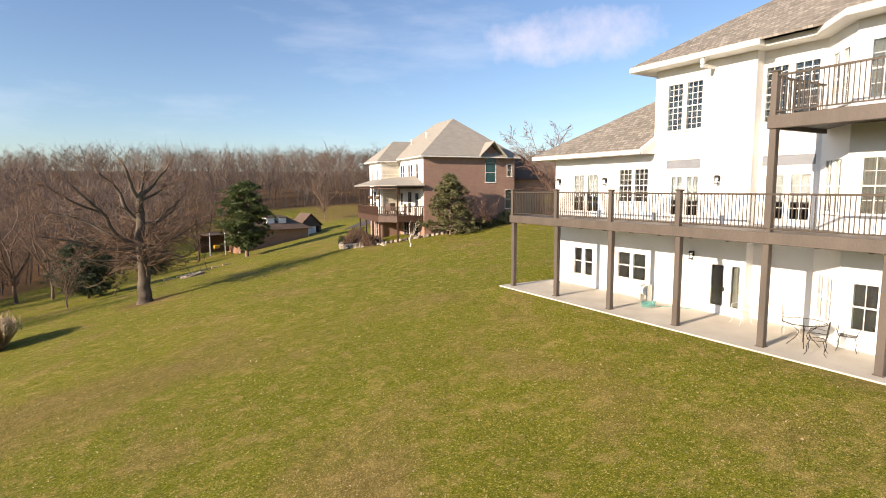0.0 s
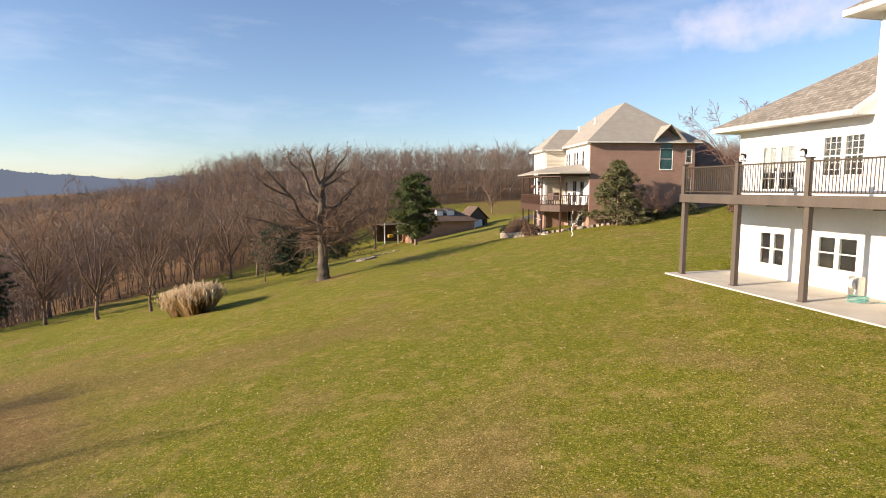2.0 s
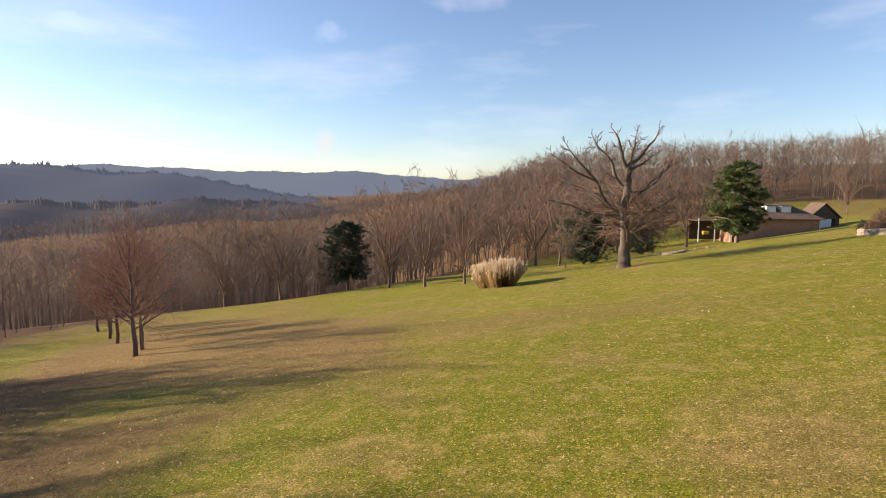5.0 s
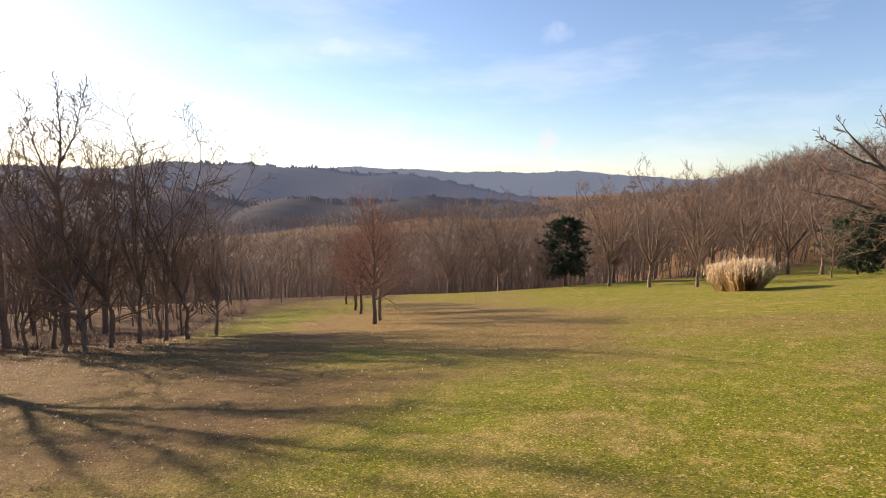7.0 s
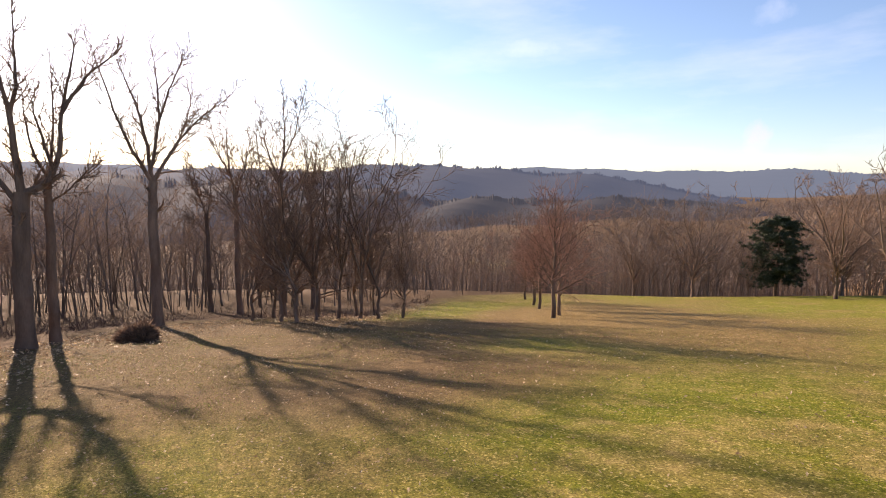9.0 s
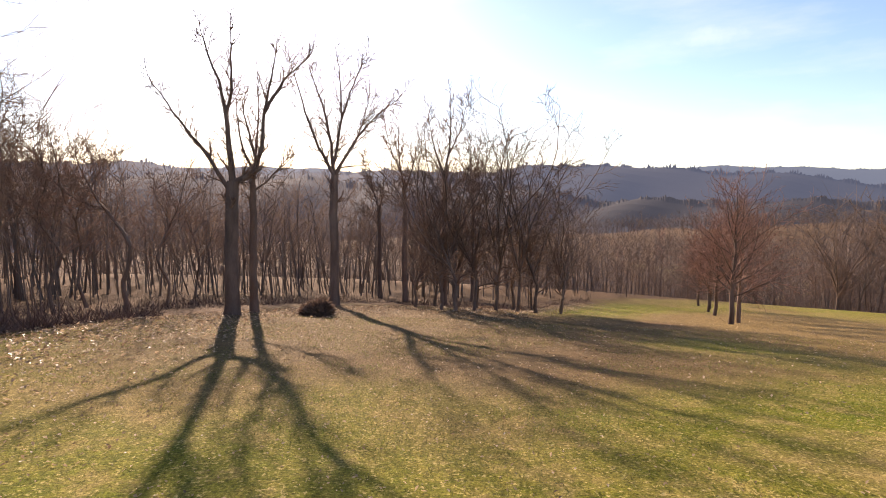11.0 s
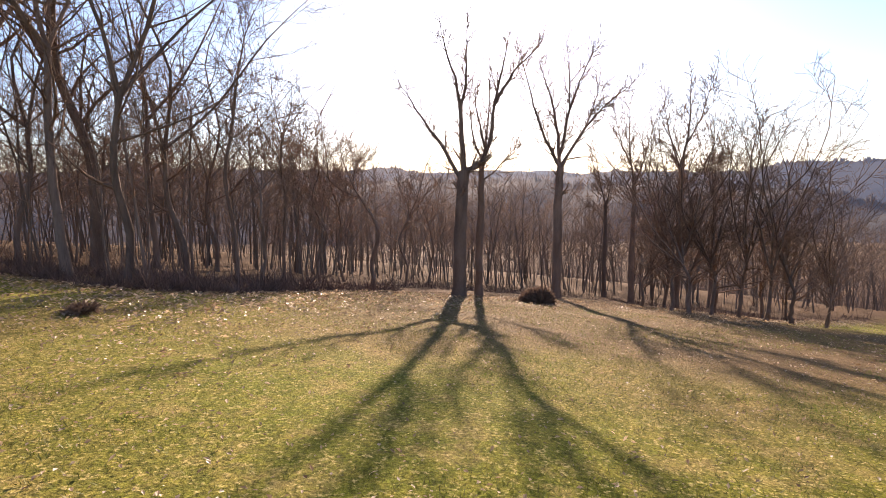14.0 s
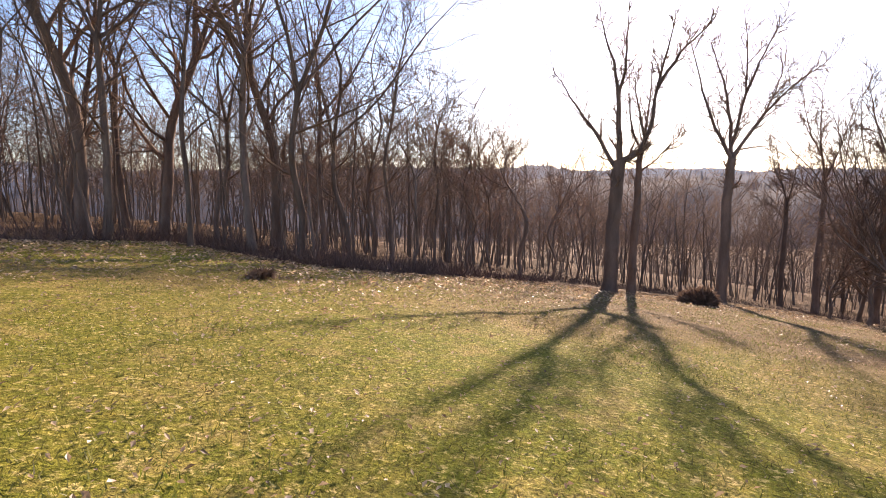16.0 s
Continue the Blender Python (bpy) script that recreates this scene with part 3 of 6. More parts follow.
def tubes(segs, name, sides=None):
    """One mesh of tapered tubes from branch segments; the finest twigs run to a point."""
    verts, quads, tris, base = [], [], [], 0
    for level in sorted(set(segs[:, 8].astype(int))):
        s = segs[segs[:, 8] == level]
        k = sides or SIDES[min(level, 4)]
        a, b = s[:, :3], s[:, 3:6]
        d = b - a
        d = d / (np.linalg.norm(d, axis=1, keepdims=True) + 1e-9)
        ref = np.where(np.abs(d[:, 2:3]) > 0.9, [[1.0, 0, 0]], [[0, 0, 1.0]])
        u = np.cross(d, ref)
        u /= np.linalg.norm(u, axis=1, keepdims=True)
        v = np.cross(d, u)
        t = np.arange(k) * 2 * np.pi / k
        ring = u[:, None] * np.cos(t)[None, :, None] + v[:, None] * np.sin(t)[None, :, None]
        lo = a[:, None] + ring * s[:, 6][:, None, None]
        i = np.arange(k)
        j = (i + 1) % k
        if level >= 4:
            vv = np.concatenate([lo, b[:, None]], 1).reshape(-1, 3)
            ff = (np.arange(len(s)) * (k + 1))[:, None, None] + np.stack([i, j, np.full(k, k)], -1)[None] + base
            tris.append(ff.reshape(-1, 3))
        else:
            hi = (b + d * s[:, 7:8] * 0.3)[:, None] + ring * s[:, 7][:, None, None]
            vv = np.concatenate([lo, hi], 1).reshape(-1, 3)
            ff = (np.arange(len(s)) * 2 * k)[:, None, None] + np.stack([i, j, j + k, i + k], -1)[None] + base
            quads.append(ff.reshape(-1, 4))
        verts.append(vv)
        base += len(vv)
    verts = np.concatenate(verts)
    q = np.concatenate(quads) if quads else np.zeros((0, 4), int)
    t = np.concatenate(tris) if tris else np.zeros((0, 3), int)
    me = bpy.data.meshes.new(name)
    me.vertices.add(len(verts))
    me.vertices.foreach_set("co", verts.astype(np.float32).ravel())
    me.loops.add(q.size + t.size)
    me.loops.foreach_set("vertex_index", np.concatenate([q.ravel(), t.ravel()]).astype(np.int32))
    me.polygons.add(len(q) + len(t))
    me.polygons.foreach_set("loop_start", np.concatenate([np.arange(len(q)) * 4, q.size + np.arange(len(t)) * 3]).astype(np.int32))
    me.polygons.foreach_set("use_smooth", np.ones(len(q) + len(t), bool))
    me.update(calc_edges=True)
    return me


def shoot(segs, rng, p, d, length, r, level, lift=0.07, wig=0.24, kids=(0, 1.6, 1.5, 1.7), thin_end=0.006):
    """One branch with its side branches, down to single twigs at level 4."""
    q, dd = np.array(p, float), np.array(d, float)
    steps = (0, 7, 5, 2, 1)[level]
    for i in range(steps):
        dd = dd / np.linalg.norm(dd)
        dd = dd + perpendicular(dd, rng) * wig * rng.uniform(0.4, 1.3) + np.array([0, 0, lift])
        dd /= np.linalg.norm(dd)
        e = q + dd * length / steps
        ra, rb = max(thin_end, r * (1 - 0.8 * i / steps)), max(thin_end, r * (1 - 0.8 * (i + 1) / steps))
        segs.append((*q, *e, ra, rb, level))
        q = e
        if level < 4:
            want = kids[level]
            for _ in range(int(want) + (rng.random() < want % 1)):
                ang = rng.uniform(0.5, 1.05)
                shoot(segs, rng, q, dd * math.cos(ang) + perpendicular(dd, rng) * math.sin(ang), length * rng.uniform(0.34, 0.62) * (1 - 0.4 * i / steps), rb * 0.6, level + 1, lift, wig, kids, thin_end)


def sweep(segs, rng, points, r0, r1, level, per=4, jitter=0.06):
    """A limb bent smoothly through a few points, as a list of place, direction and radius."""
    pts = [np.array(p, float) for p in points]
    pts = [2 * pts[0] - pts[1]] + pts + [2 * pts[-1] - pts[-2]]
    line = []
    for k in range(1, len(pts) - 2):
        a, b, c, d = pts[k - 1 : k + 3]
        for i in range(per):
            t = i / per
            line.append(0.5 * (2 * b + (c - a) * t + (2 * a - 5 * b + 4 * c - d) * t * t + (3 * b - a - 3 * c + d) * t**3))
    line.append(pts[-2])
    n = len(line) - 1
    line = [p + perpendicular(np.array([0, 0, 1.0]), rng) * jitter * rng.random() * (0 < i < n) for i, p in enumerate(line)]
    out = []
    for i in range(n):
        ra, rb = r0 + (r1 - r0) * i / n, r0 + (r1 - r0) * (i + 1) / n
        segs.append((*line[i], *line[i + 1], ra * (1.3 if level == 0 and i == 0 else 1), rb, level))
        d = line[i + 1] - line[i]
        out.append((line[i + 1], d / np.linalg.norm(d), rb, (i + 1) / n))
    return out


def limbed_tree(seed, stems, bushy=1.0, reach=1.5, deep=0.25, lift=0.1, kids=(0, 1.6, 1.2, 1.6), thin_end=0.013):
    """A tree whose trunk and main limbs follow given bends (sideways, up), each clothed in branches."""
    rng = random.Random(seed)
    segs, grown = [], []
    for k, (points, r0, r1) in enumerate(stems):
        drift = 0.0 if k == 0 else rng.uniform(-1, 1) * deep
        y0, z0 = points[0]
        root = min(grown, key=lambda q: (q[1] - y0) ** 2 + (q[2] - z0) ** 2) if k else np.zeros(3)
        path = [(root[0] + (z - z0) * drift, y, z) for y, z in points]
        path[0] = tuple(root)
        line = sweep(segs, rng, path, r0, r1, 0 if k == 0 else 1)
        grown += [p for p, d, r, f in line]
        for p, d, r, f in line:
            if k == 0 and f < 0.75:
                continue
            for _ in range(int(bushy) + (rng.random() < bushy % 1)):
                ang = rng.uniform(0.45, 0.9)
                shoot(segs, rng, p, d * math.cos(ang) + perpendicular(d, rng) * math.sin(ang), reach * rng.uniform(0.5, 1.2) * (1.15 - 0.5 * f), max(0.02, r * 0.45), 2, lift, 0.22, kids, thin_end)
        p, d, r, f = line[-1]
        if k:
            shoot(segs, rng, p, d, reach * 0.9, r * 0.9, 2, lift, 0.2, kids, thin_end)
    return np.array(segs)


def wood_tree(seed, height, radius, clear=0.32, fork=0.55, forks=3, limbs=1.3, reach=0.24, spread=0.42, lean=(0, 0), kids=(0, 1.6, 1.4, 1.5), wander=0.5, thin_end=0.007):
    """A bare woodland tree: a wavering trunk that forks, limbs on the upper trunk and leaders, fine twigs."""
    rng = random.Random(seed)
    segs = []
    bend = [np.array([lean[0] * f * height + rng.uniform(-1, 1) * wander * f * 0.6, lean[1] * f * height + rng.uniform(-1, 1) * wander * f * 0.6, height * fork * f]) for f in (0, 0.3, 0.65, 1.0)]
    trunk = sweep(segs, rng, bend, radius, radius * 0.62, 0, 3, 0.05)
    lines = [(p, d, r, f * fork) for p, d, r, f in trunk if f * fork > clear]
    top, aim = trunk[-1][0], trunk[-1][1]
    a0 = rng.random() * 6.28
    for i in range(forks):
        a = a0 + 6.283 * i / forks + rng.uniform(-0.5, 0.5)
        tilt = spread * rng.uniform(0.5, 1.2) * (0.35 if i == 0 else 1)
        d = aim * math.cos(tilt) + np.array([math.cos(a), math.sin(a), 0]) * math.sin(tilt)
        L = height * (1 - fork) * rng.uniform(0.8, 1.05)
        pts = [top, top + d * L * 0.35 + perpendicular(d, rng) * 0.05 * L, top + d * L * 0.7 + perpendicular(d, rng) * 0.08 * L + np.array([0, 0, 0.04 * L]), top + d * L + np.array([0, 0, 0.1 * L])]
        line = sweep(segs, rng, pts, radius * rng.uniform(0.4, 0.58), max(0.012, radius * 0.1), 1, 3, 0.05)
        lines += [(p, dd, r, fork + (1 - fork) * f) for p, dd, r, f in line]
    for p, d, r, f in lines:
        for _ in range(int(limbs) + (rng.random() < limbs % 1)):
            ang = rng.uniform(0.6, 1.15)
            shoot(segs, rng, p, d * math.cos(ang) + perpendicular(d, rng) * math.sin(ang), height * reach * rng.uniform(0.5, 1.15) * (1.25 - 0.75 * f), max(0.014, r * 0.5), 2, 0.07, 0.26, kids, thin_end)
    return np.array(segs)


def triangles(points, name):
    """One mesh of loose triangles from an array (n, 3, 3)."""
    n = len(points)
    me = bpy.data.meshes.new(name)
    me.vertices.add(3 * n)
    me.vertices.foreach_set("co", points.astype(np.float32).ravel())
    me.loops.add(3 * n)
    me.loops.foreach_set("vertex_index", np.arange(3 * n, dtype=np.int32))
    me.polygons.add(n)
    me.polygons.foreach_set("loop_start", (np.arange(n) * 3).astype(np.int32))
    me.update(calc_edges=True)
    return me


def bare_tree(name, label, segs, bark=None, twig=None, group="", category="tree"):
    tree = thing(name, (0, 0, 0), label, category, group)
    mesh_part("trunk", tubes(segs[segs[:, 8] < 2], "trunk"), bark or M_BARK, tree)
    if (segs[:, 8] >= 2).any():
        mesh_part("crown", tubes(segs[segs[:, 8] >= 2], "crown"), twig or M_TWIG, tree)
    return tree


def plant(tree, x, y, turn=0.0, size=1.0, sink=0.08, label=""):
    m = Matrix.Translation((x, y, land_at(x, y) - sink)) @ Matrix.Rotation(radians(turn), 4, "Z") @ Matrix.Scale(size, 4)
    tree.matrix_basis = m
    if label:
        tagged(tree, label)
    return tree


def replant(tree, x, y, turn=0.0, size=1.0, sink=0.08):
    c = copy_thing(tree, Matrix.Identity(4))
    return plant(c, x, y, turn, size, sink)


def needles(seed, height, width, low=0.1, tufts=700, blades=20, size=0.32, shape=1.0):
    """Needle tufts of an evergreen's crown, on drooping whorls, with gaps between the limbs."""
    rng = np.random.RandomState(seed)
    tris, limbs = [], []
    count = 24
    for i in range(count):
        f = i / (count - 1)
        z = height * (low + (1 - low) * f)
        reach = width / 2 * (math.sqrt(max(0.02, 1 - ((f - 0.38) / 0.64) ** 2)) if shape < 5 else (1 - f) ** 0.8 + 0.05) * rng.uniform(0.8, 1.12)
        for _ in range(6):
            a = rng.rand() * 6.283
            L = reach * rng.uniform(0.62, 1.1) + 0.15
            end = np.array([math.cos(a) * L, math.sin(a) * L, z + L * rng.uniform(-0.12, 0.22)])
            start = np.array([0, 0, z - 0.1])
            limbs.append((*start, *end, 0.035 * (1.2 - f), 0.008, 2))
            for _ in range(max(2, int(tufts / count / 6))):
                g = rng.uniform(0.35, 1.05)
                c = start + (end - start) * g + rng.normal(0, 0.16 + 0.05 * L, 3) * (1, 1, 0.5)
                d = rng.normal(0, 1, (blades, 3))
                d[:, 2] = d[:, 2] * 0.6 + 0.25
                d /= np.linalg.norm(d, axis=1, keepdims=True)
                tip = c + d * size * rng.uniform(0.6, 1.2, (blades, 1))
                side = np.cross(d, rng.normal(0, 1, (blades, 3)))
                side /= np.linalg.norm(side, axis=1, keepdims=True) + 1e-9
                root = c + rng.normal(0, 0.07, (blades, 3))
                w = size * 0.085
                tris.append(np.stack([root - side * w, root + side * w, tip], 1))
    return np.concatenate(tris), np.array(limbs)


def evergreen(name, label, seed, height, width, trunk_r, mat, low=0.12, **kw):
    tree = thing(name, (0, 0, 0), label, "tree")
    tri, limbs = needles(seed, height, width, low, **kw)
    stem = [(0, 0, height * i / 8, 0, 0, height * (i + 1) / 8, trunk_r * (1.05 - i / 8), trunk_r * (1.05 - (i + 1) / 8), 0) for i in range(8)]
    mesh_part("trunk", tubes(np.array(stem), "trunk"), M_BARK, tree)
    mesh_part("limbs", tubes(limbs, "limbs"), M_BARK, tree)
    mesh_part("crown", triangles(tri, "crown"), mat, tree)
    return tree


# the two tall trees on the crest and their neighbours
CREST_A = (
    (((0, 0), (0.05, 2.0), (0.1, 4.0), (0.25, 5.7)), 0.31, 0.25),
    (((0.2, 5.4), (-0.9, 7.0), (-1.8, 8.3), (-2.7, 9.6)), 0.104, 0.02),
    (((0.2, 5.6), (0.15, 7.6), (0.0, 9.3), (-0.6, 11.4)), 0.144, 0.025),
    (((0.1, 8.6), (0.4, 9.8), (0.45, 11.6)), 0.08, 0.02),
    (((0.25, 5.5), (0.95, 6.1), (1.35, 6.9), (1.6, 8.6), (2.1, 10.9)), 0.16, 0.025),
    (((1.6, 8.5), (2.4, 9.9), (3.4, 10.9)), 0.08, 0.02),
    (((1.3, 6.6), (0.9, 8.0), (0.8, 9.0)), 0.064, 0.015),
)
CREST_B = (
    (((0, 0), (0.0, 2.5), (0.1, 4.6), (0.15, 6.4)), 0.19, 0.13),
    (((0.15, 6.2), (-0.3, 7.6), (-0.5, 9.4)), 0.072, 0.015),
    (((0.15, 6.3), (0.4, 8.0), (0.5, 10.2)), 0.072, 0.015),
    (((0.1, 5.4), (1.0, 6.3), (1.6, 7.0)), 0.048, 0.01),
)
CREST_C = (
    (((0, 0), (0.05, 3.0), (0.0, 6.0), (0.15, 8.4)), 0.31, 0.24),
    (((0.15, 8.2), (-0.8, 10.2), (-1.5, 12.2), (-2.3, 15.0)), 0.12, 0.025),
    (((0.15, 8.4), (-0.1, 11.0), (-0.5, 13.0), (-1.2, 15.0)), 0.12, 0.025),
    (((0.2, 9.4), (0.6, 12.0), (0.5, 14.9)), 0.104, 0.025),
    (((0.5, 11.6), (1.2, 13.6), (1.9, 15.2)), 0.072, 0.02),
    (((0.2, 8.6), (1.3, 10.4), (2.6, 12.0), (4.2, 13.3)), 0.128, 0.02),
    (((1.4, 10.4), (2.0, 11.8), (2.4, 13.4)), 0.064, 0.015),
)
CREST_D = (
    (((0, 0), (0.1, 4.0), (0.0, 8.0), (0.1, 11.0)), 0.26, 0.18),
    (((0.1, 10.6), (-0.7, 12.8), (-1.2, 15.4)), 0.088, 0.02),
    (((0.1, 11.0), (0.6, 13.6), (0.8, 16.8)), 0.104, 0.02),
    (((0.3, 12.2), (1.3, 14.2), (1.9, 16.6)), 0.072, 0.02),
    (((0.1, 9.0), (1.2, 10.2), (2.2, 10.8)), 0.056, 0.015),
)
plant(bare_tree("crest_tree", "tall bare tree with a forked grey trunk on the lawn's crest", limbed_tree(11, CREST_A, 1.5, 0.95)), -39.2, -23.4, 0, 0.97)
plant(bare_tree("crest_tree", "slender bare tree close beside a thicker trunk", limbed_tree(12, CREST_B, 1.3, 1.1)), -41.3, -22.75)
plant(bare_tree("crest_tree", "tall bare tree with a wide vase-shaped crown", limbed_tree(13, CREST_C, 1.9, 1.5, thin_end=0.016)), -48.5, -19.0, 0, 0.93)
plant(bare_tree("crest_tree", "straight bare tree with narrow upright limbs", limbed_tree(14, CREST_D, 2.2, 1.7, thin_end=0.018)), -54.5, -10.9, 0, 0.9)
rear = bare_tree("crest_tree", "thin bare tree forking high up behind the crest", limbed_tree(15, CREST_D, 2.0, 1.6, thin_end=0.018))
plant(rear, -57.0, -13.4, 180, 0.82)
replant(rear, -61.2, -14.9, 140, 0.7)
replant(rear, -59.8, -7.2, 40, 0.8)

# clump of leaning woodland trees at the crest's north end
clump = [wood_tree(30 + i, 9.6 + 0.8 * i, 0.12, 0.12, 0.26, 5, 1.3, 0.27, 0.42, (0.0, 0.01), (0, 1.6, 1.3, 1.6), 0.6, 0.01) for i in range(4)]
clump_trees = [bare_tree("woodland_tree", "dark bare tree with dense fine upright twigs", s, None, M_TWIG, "trees along the wood's edge") for s in clump]
CLUMP_AT = ((-47.6, -12.6), (-48.9, -11.4), (-47.3, -10.6), (-48.0, -9.0), (-46.9, -8.0), (-49.4, -13.9), (-50.2, -9.6), (-49.3, -7.4), (-46.6, -6.9), (-51.5, -12.2), (-46.2, -5.4), (-47.9, -4.6), (-49.8, -5.8), (-46.5, -12.0))
for i, (x, y) in enumerate(CLUMP_AT):
    if i < 4:
        plant(clump_trees[i], x, y, 20 * i, 1.0)
    else:
        replant(clump_trees[i % 4], x, y, 67 * i, (0.8 + 0.06 * (i % 5)) * (0.8 if y > -6 else 1.0))

# large woodland trees at the south end, close to the lawn
big = [
    wood_tree(51, 16.5, 0.26, 0.2, 0.48, 3, 1.2, 0.3, 0.65, (0.06, 0.04), (0, 1.6, 1.2, 1.6), 1.0, 0.009),
    wood_tree(52, 15.0, 0.17, 0.25, 0.5, 3, 1.2, 0.28, 0.6, (-0.04, 0.04), (0, 1.6, 1.2, 1.6), 1.2, 0.009),
    wood_tree(53, 14.0, 0.14, 0.22, 0.4, 3, 1.2, 0.28, 0.75, (0.03, 0.03), (0, 1.6, 1.2, 1.6), 1.1, 0.009),
    wood_tree(54, 11.0, 0.1, 0.3, 0.6, 3, 1.5, 0.27, 0.45, (0, 0.0), (0, 1.6, 1.2, 1.6), 0.9, 0.009),
    wood_tree(55, 8.2, 0.08, 0.3, 0.5, 3, 1.3, 0.29, 0.7, (0, 0.03), (0, 1.6, 1.2, 1.6), 1.2, 0.009),
    wood_tree(56, 8.4, 0.11, 0.45, 0.52, 3, 1.1, 0.27, 0.95, (0, -0.02), (0, 1.6, 1.2, 1.6), 1.3, 0.009),
]
big_trees = [bare_tree("woodland_tree", "tall dark bare tree with spreading limbs at the wood's edge", s, None, M_TWIG, "trees along the wood's edge") for s in big]
BIG_AT = (
    (-28.0, -40.8, 0, 1.0),
    (-27.3, -38.3, 1, 0.9),
    (-32.9, -42.9, 0, 1.05),
    (-30.3, -34.6, 1, 0.95),
    (-30.3, -32.4, 2, 1.0),
    (-33.4, -32.6, 2, 0.85),
    (-34.7, -31.4, 3, 0.95),
    (-37.8, -31.0, 3, 0.8),
    (-32.7, -39.2, 2, 0.95),
    (-33.9, -47.1, 1, 1.1),
    (-37.5, -37.1, 1, 0.9),
    (-39.8, -35.6, 2, 0.8),
    (-33.4, -29.7, 4, 0.85),
    (-38.5, -29.6, 4, 0.85),
    (-41.7, -29.7, 4, 0.95),
    (-41.2, -28.0, 5, 1.0),
    (-44.6, -27.3, 4, 0.95),
    (-35.2, -38.1, 0, 0.95),
    (-29.1, -36.4, 3, 1.05),
    (-28.7, -43.2, 2, 1.1),
    (-24.0, -42.1, 0, 1.0),
    (-22.2, -43.7, 1, 1.05),
    (-20.4, -45.2, 0, 0.95),
    (-52.7, -27.7, 4, 1.0),
    (-46.2, -34.4, 3, 0.9),
)
used = set()
for i, (x, y, k, size) in enumerate(BIG_AT):
    if k not in used:
        used.add(k)
        plant(big_trees[k], x, y, 0, size)
    else:
        replant(big_trees[k], x, y, 63 * i, size)

# slim trees through the depth of the near woods
slim = [wood_tree(70 + i, 9.0 + 1.1 * i, 0.038 + 0.007 * i, 0.2, 0.6, 2, 0.9, 0.25, 0.5, (0.03 * i - 0.06, 0.05 - 0.03 * i), (0, 1.0, 1.1, 1.3), 0.35, 0.008) for i in range(5)]
slim_trees = [bare_tree("slim_tree", "slim bare woodland tree with fine upright twigs", s, None, M_TWIG_RED if i == 2 else M_TWIG, "slim trees in the woods") for i, s in enumerate(slim)]
rng = random.Random(5)
placed = 0
while placed < 260:
    az = rng.uniform(38, 165)
    if 60 < az < 104 and rng.random() < 0.55:
        az = rng.uniform(108, 163)
    depth = 34 * rng.random() ** 1.2
    r = float(wood_edge(az)) + 1.5 + depth + (7 if 82 < az < 106 else 0)
    x, y = HUB[0] - r * math.sin(radians(az)), HUB[1] + r * math.cos(radians(az))
    k = placed % 5
    size = rng.uniform(0.55, 0.95) * (0.66 if 84 < az < 124 else 0.8 if az < 84 else 0.95)
    if placed < 5:
        plant(slim_trees[k], x, y, rng.uniform(0, 360), size)
    else:
        replant(slim_trees[k], x, y, rng.uniform(0, 360), size)
    placed += 1


# row of young trees on the western lawn
def oval_tree(seed, height, wide, radius):
    """A young tree with one leading stem and many rising limbs that fill an oval."""
    rng = random.Random(seed)
    segs = []

    def shoot(p, d, length, r, level, steps, kids, lift):
        q, dd = np.array(p, float), np.array(d, float)
        for i in range(steps):
            dd = dd / np.linalg.norm(dd)
            dd = dd + perpendicular(dd, rng) * 0.16 + np.array([0, 0, lift])
            dd /= np.linalg.norm(dd)
            e = q + dd * length / steps
            segs.append((*q, *e, max(0.007, r * (1 - 0.75 * i / steps)), max(0.006, r * (1 - 0.75 * (i + 1) / steps)), level))
            q = e
            for _ in range(kids if level < 4 else 0):
                k = {1: 2, 2: 3, 3: 4}[level]
                shoot(q, dd * 0.75 + perpendicular(dd, rng) * 0.75, length * rng.uniform(0.28, 0.46), r * 0.45, k, 3 if k < 4 else 1, 1 if k < 4 else 0, 0.05)

    stem = height * 0.8
    for i in range(8):
        segs.append((0.05 * math.sin(i * 1.7), 0.05 * math.cos(i * 2.3) - 0.05, stem * i / 8, 0.05 * math.sin((i + 1) * 1.7), 0.05 * math.cos((i + 1) * 2.3) - 0.05, stem * (i + 1) / 8, radius * (1.1 - i / 9), radius * (1.1 - (i + 1) / 9), 0))
    for i in range(26):
        f = (i + rng.random()) / 26
        z = height * (0.2 + 0.58 * f)
        a = 2.4 * i + rng.uniform(-0.4, 0.4)
        rise = 0.55 + 0.9 * f
        full = math.sqrt(max(0.05, 1 - ((f - 0.3) / 0.78) ** 2))
        shoot((0, 0, z), (math.cos(a), math.sin(a), rise), wide * 0.62 * full * rng.uniform(0.85, 1.15) + height * 0.05, radius * (0.34 - 0.16 * f), 1, 5, 2, 0.08)
    return np.array(segs)


lawn_tree = [oval_tree(90 + i, 7.0, 3.9, 0.12) for i in range(2)]
young = [bare_tree("lawn_tree", "young bare tree with a dense oval crown of reddish twigs", s, M_BARK, M_TWIG_RED, "row of young lawn trees") for s in lawn_tree]
for i, (x, y, size) in enumerate(((-39.3, 0.9, 1.08), (-45.8, 7.1, 1.05), (-48.4, 7.4, 1.0), (-56.5, 13.6, 0.95), (-60.0, 15.2, 0.9), (-41.6, 3.4, 0.9), (-53.0, 10.6, 0.95))):
    if i < 2:
        plant(young[i], x, y, 30, size)
    else:
        replant(young[i % 2], x, y, 70 * i, size)

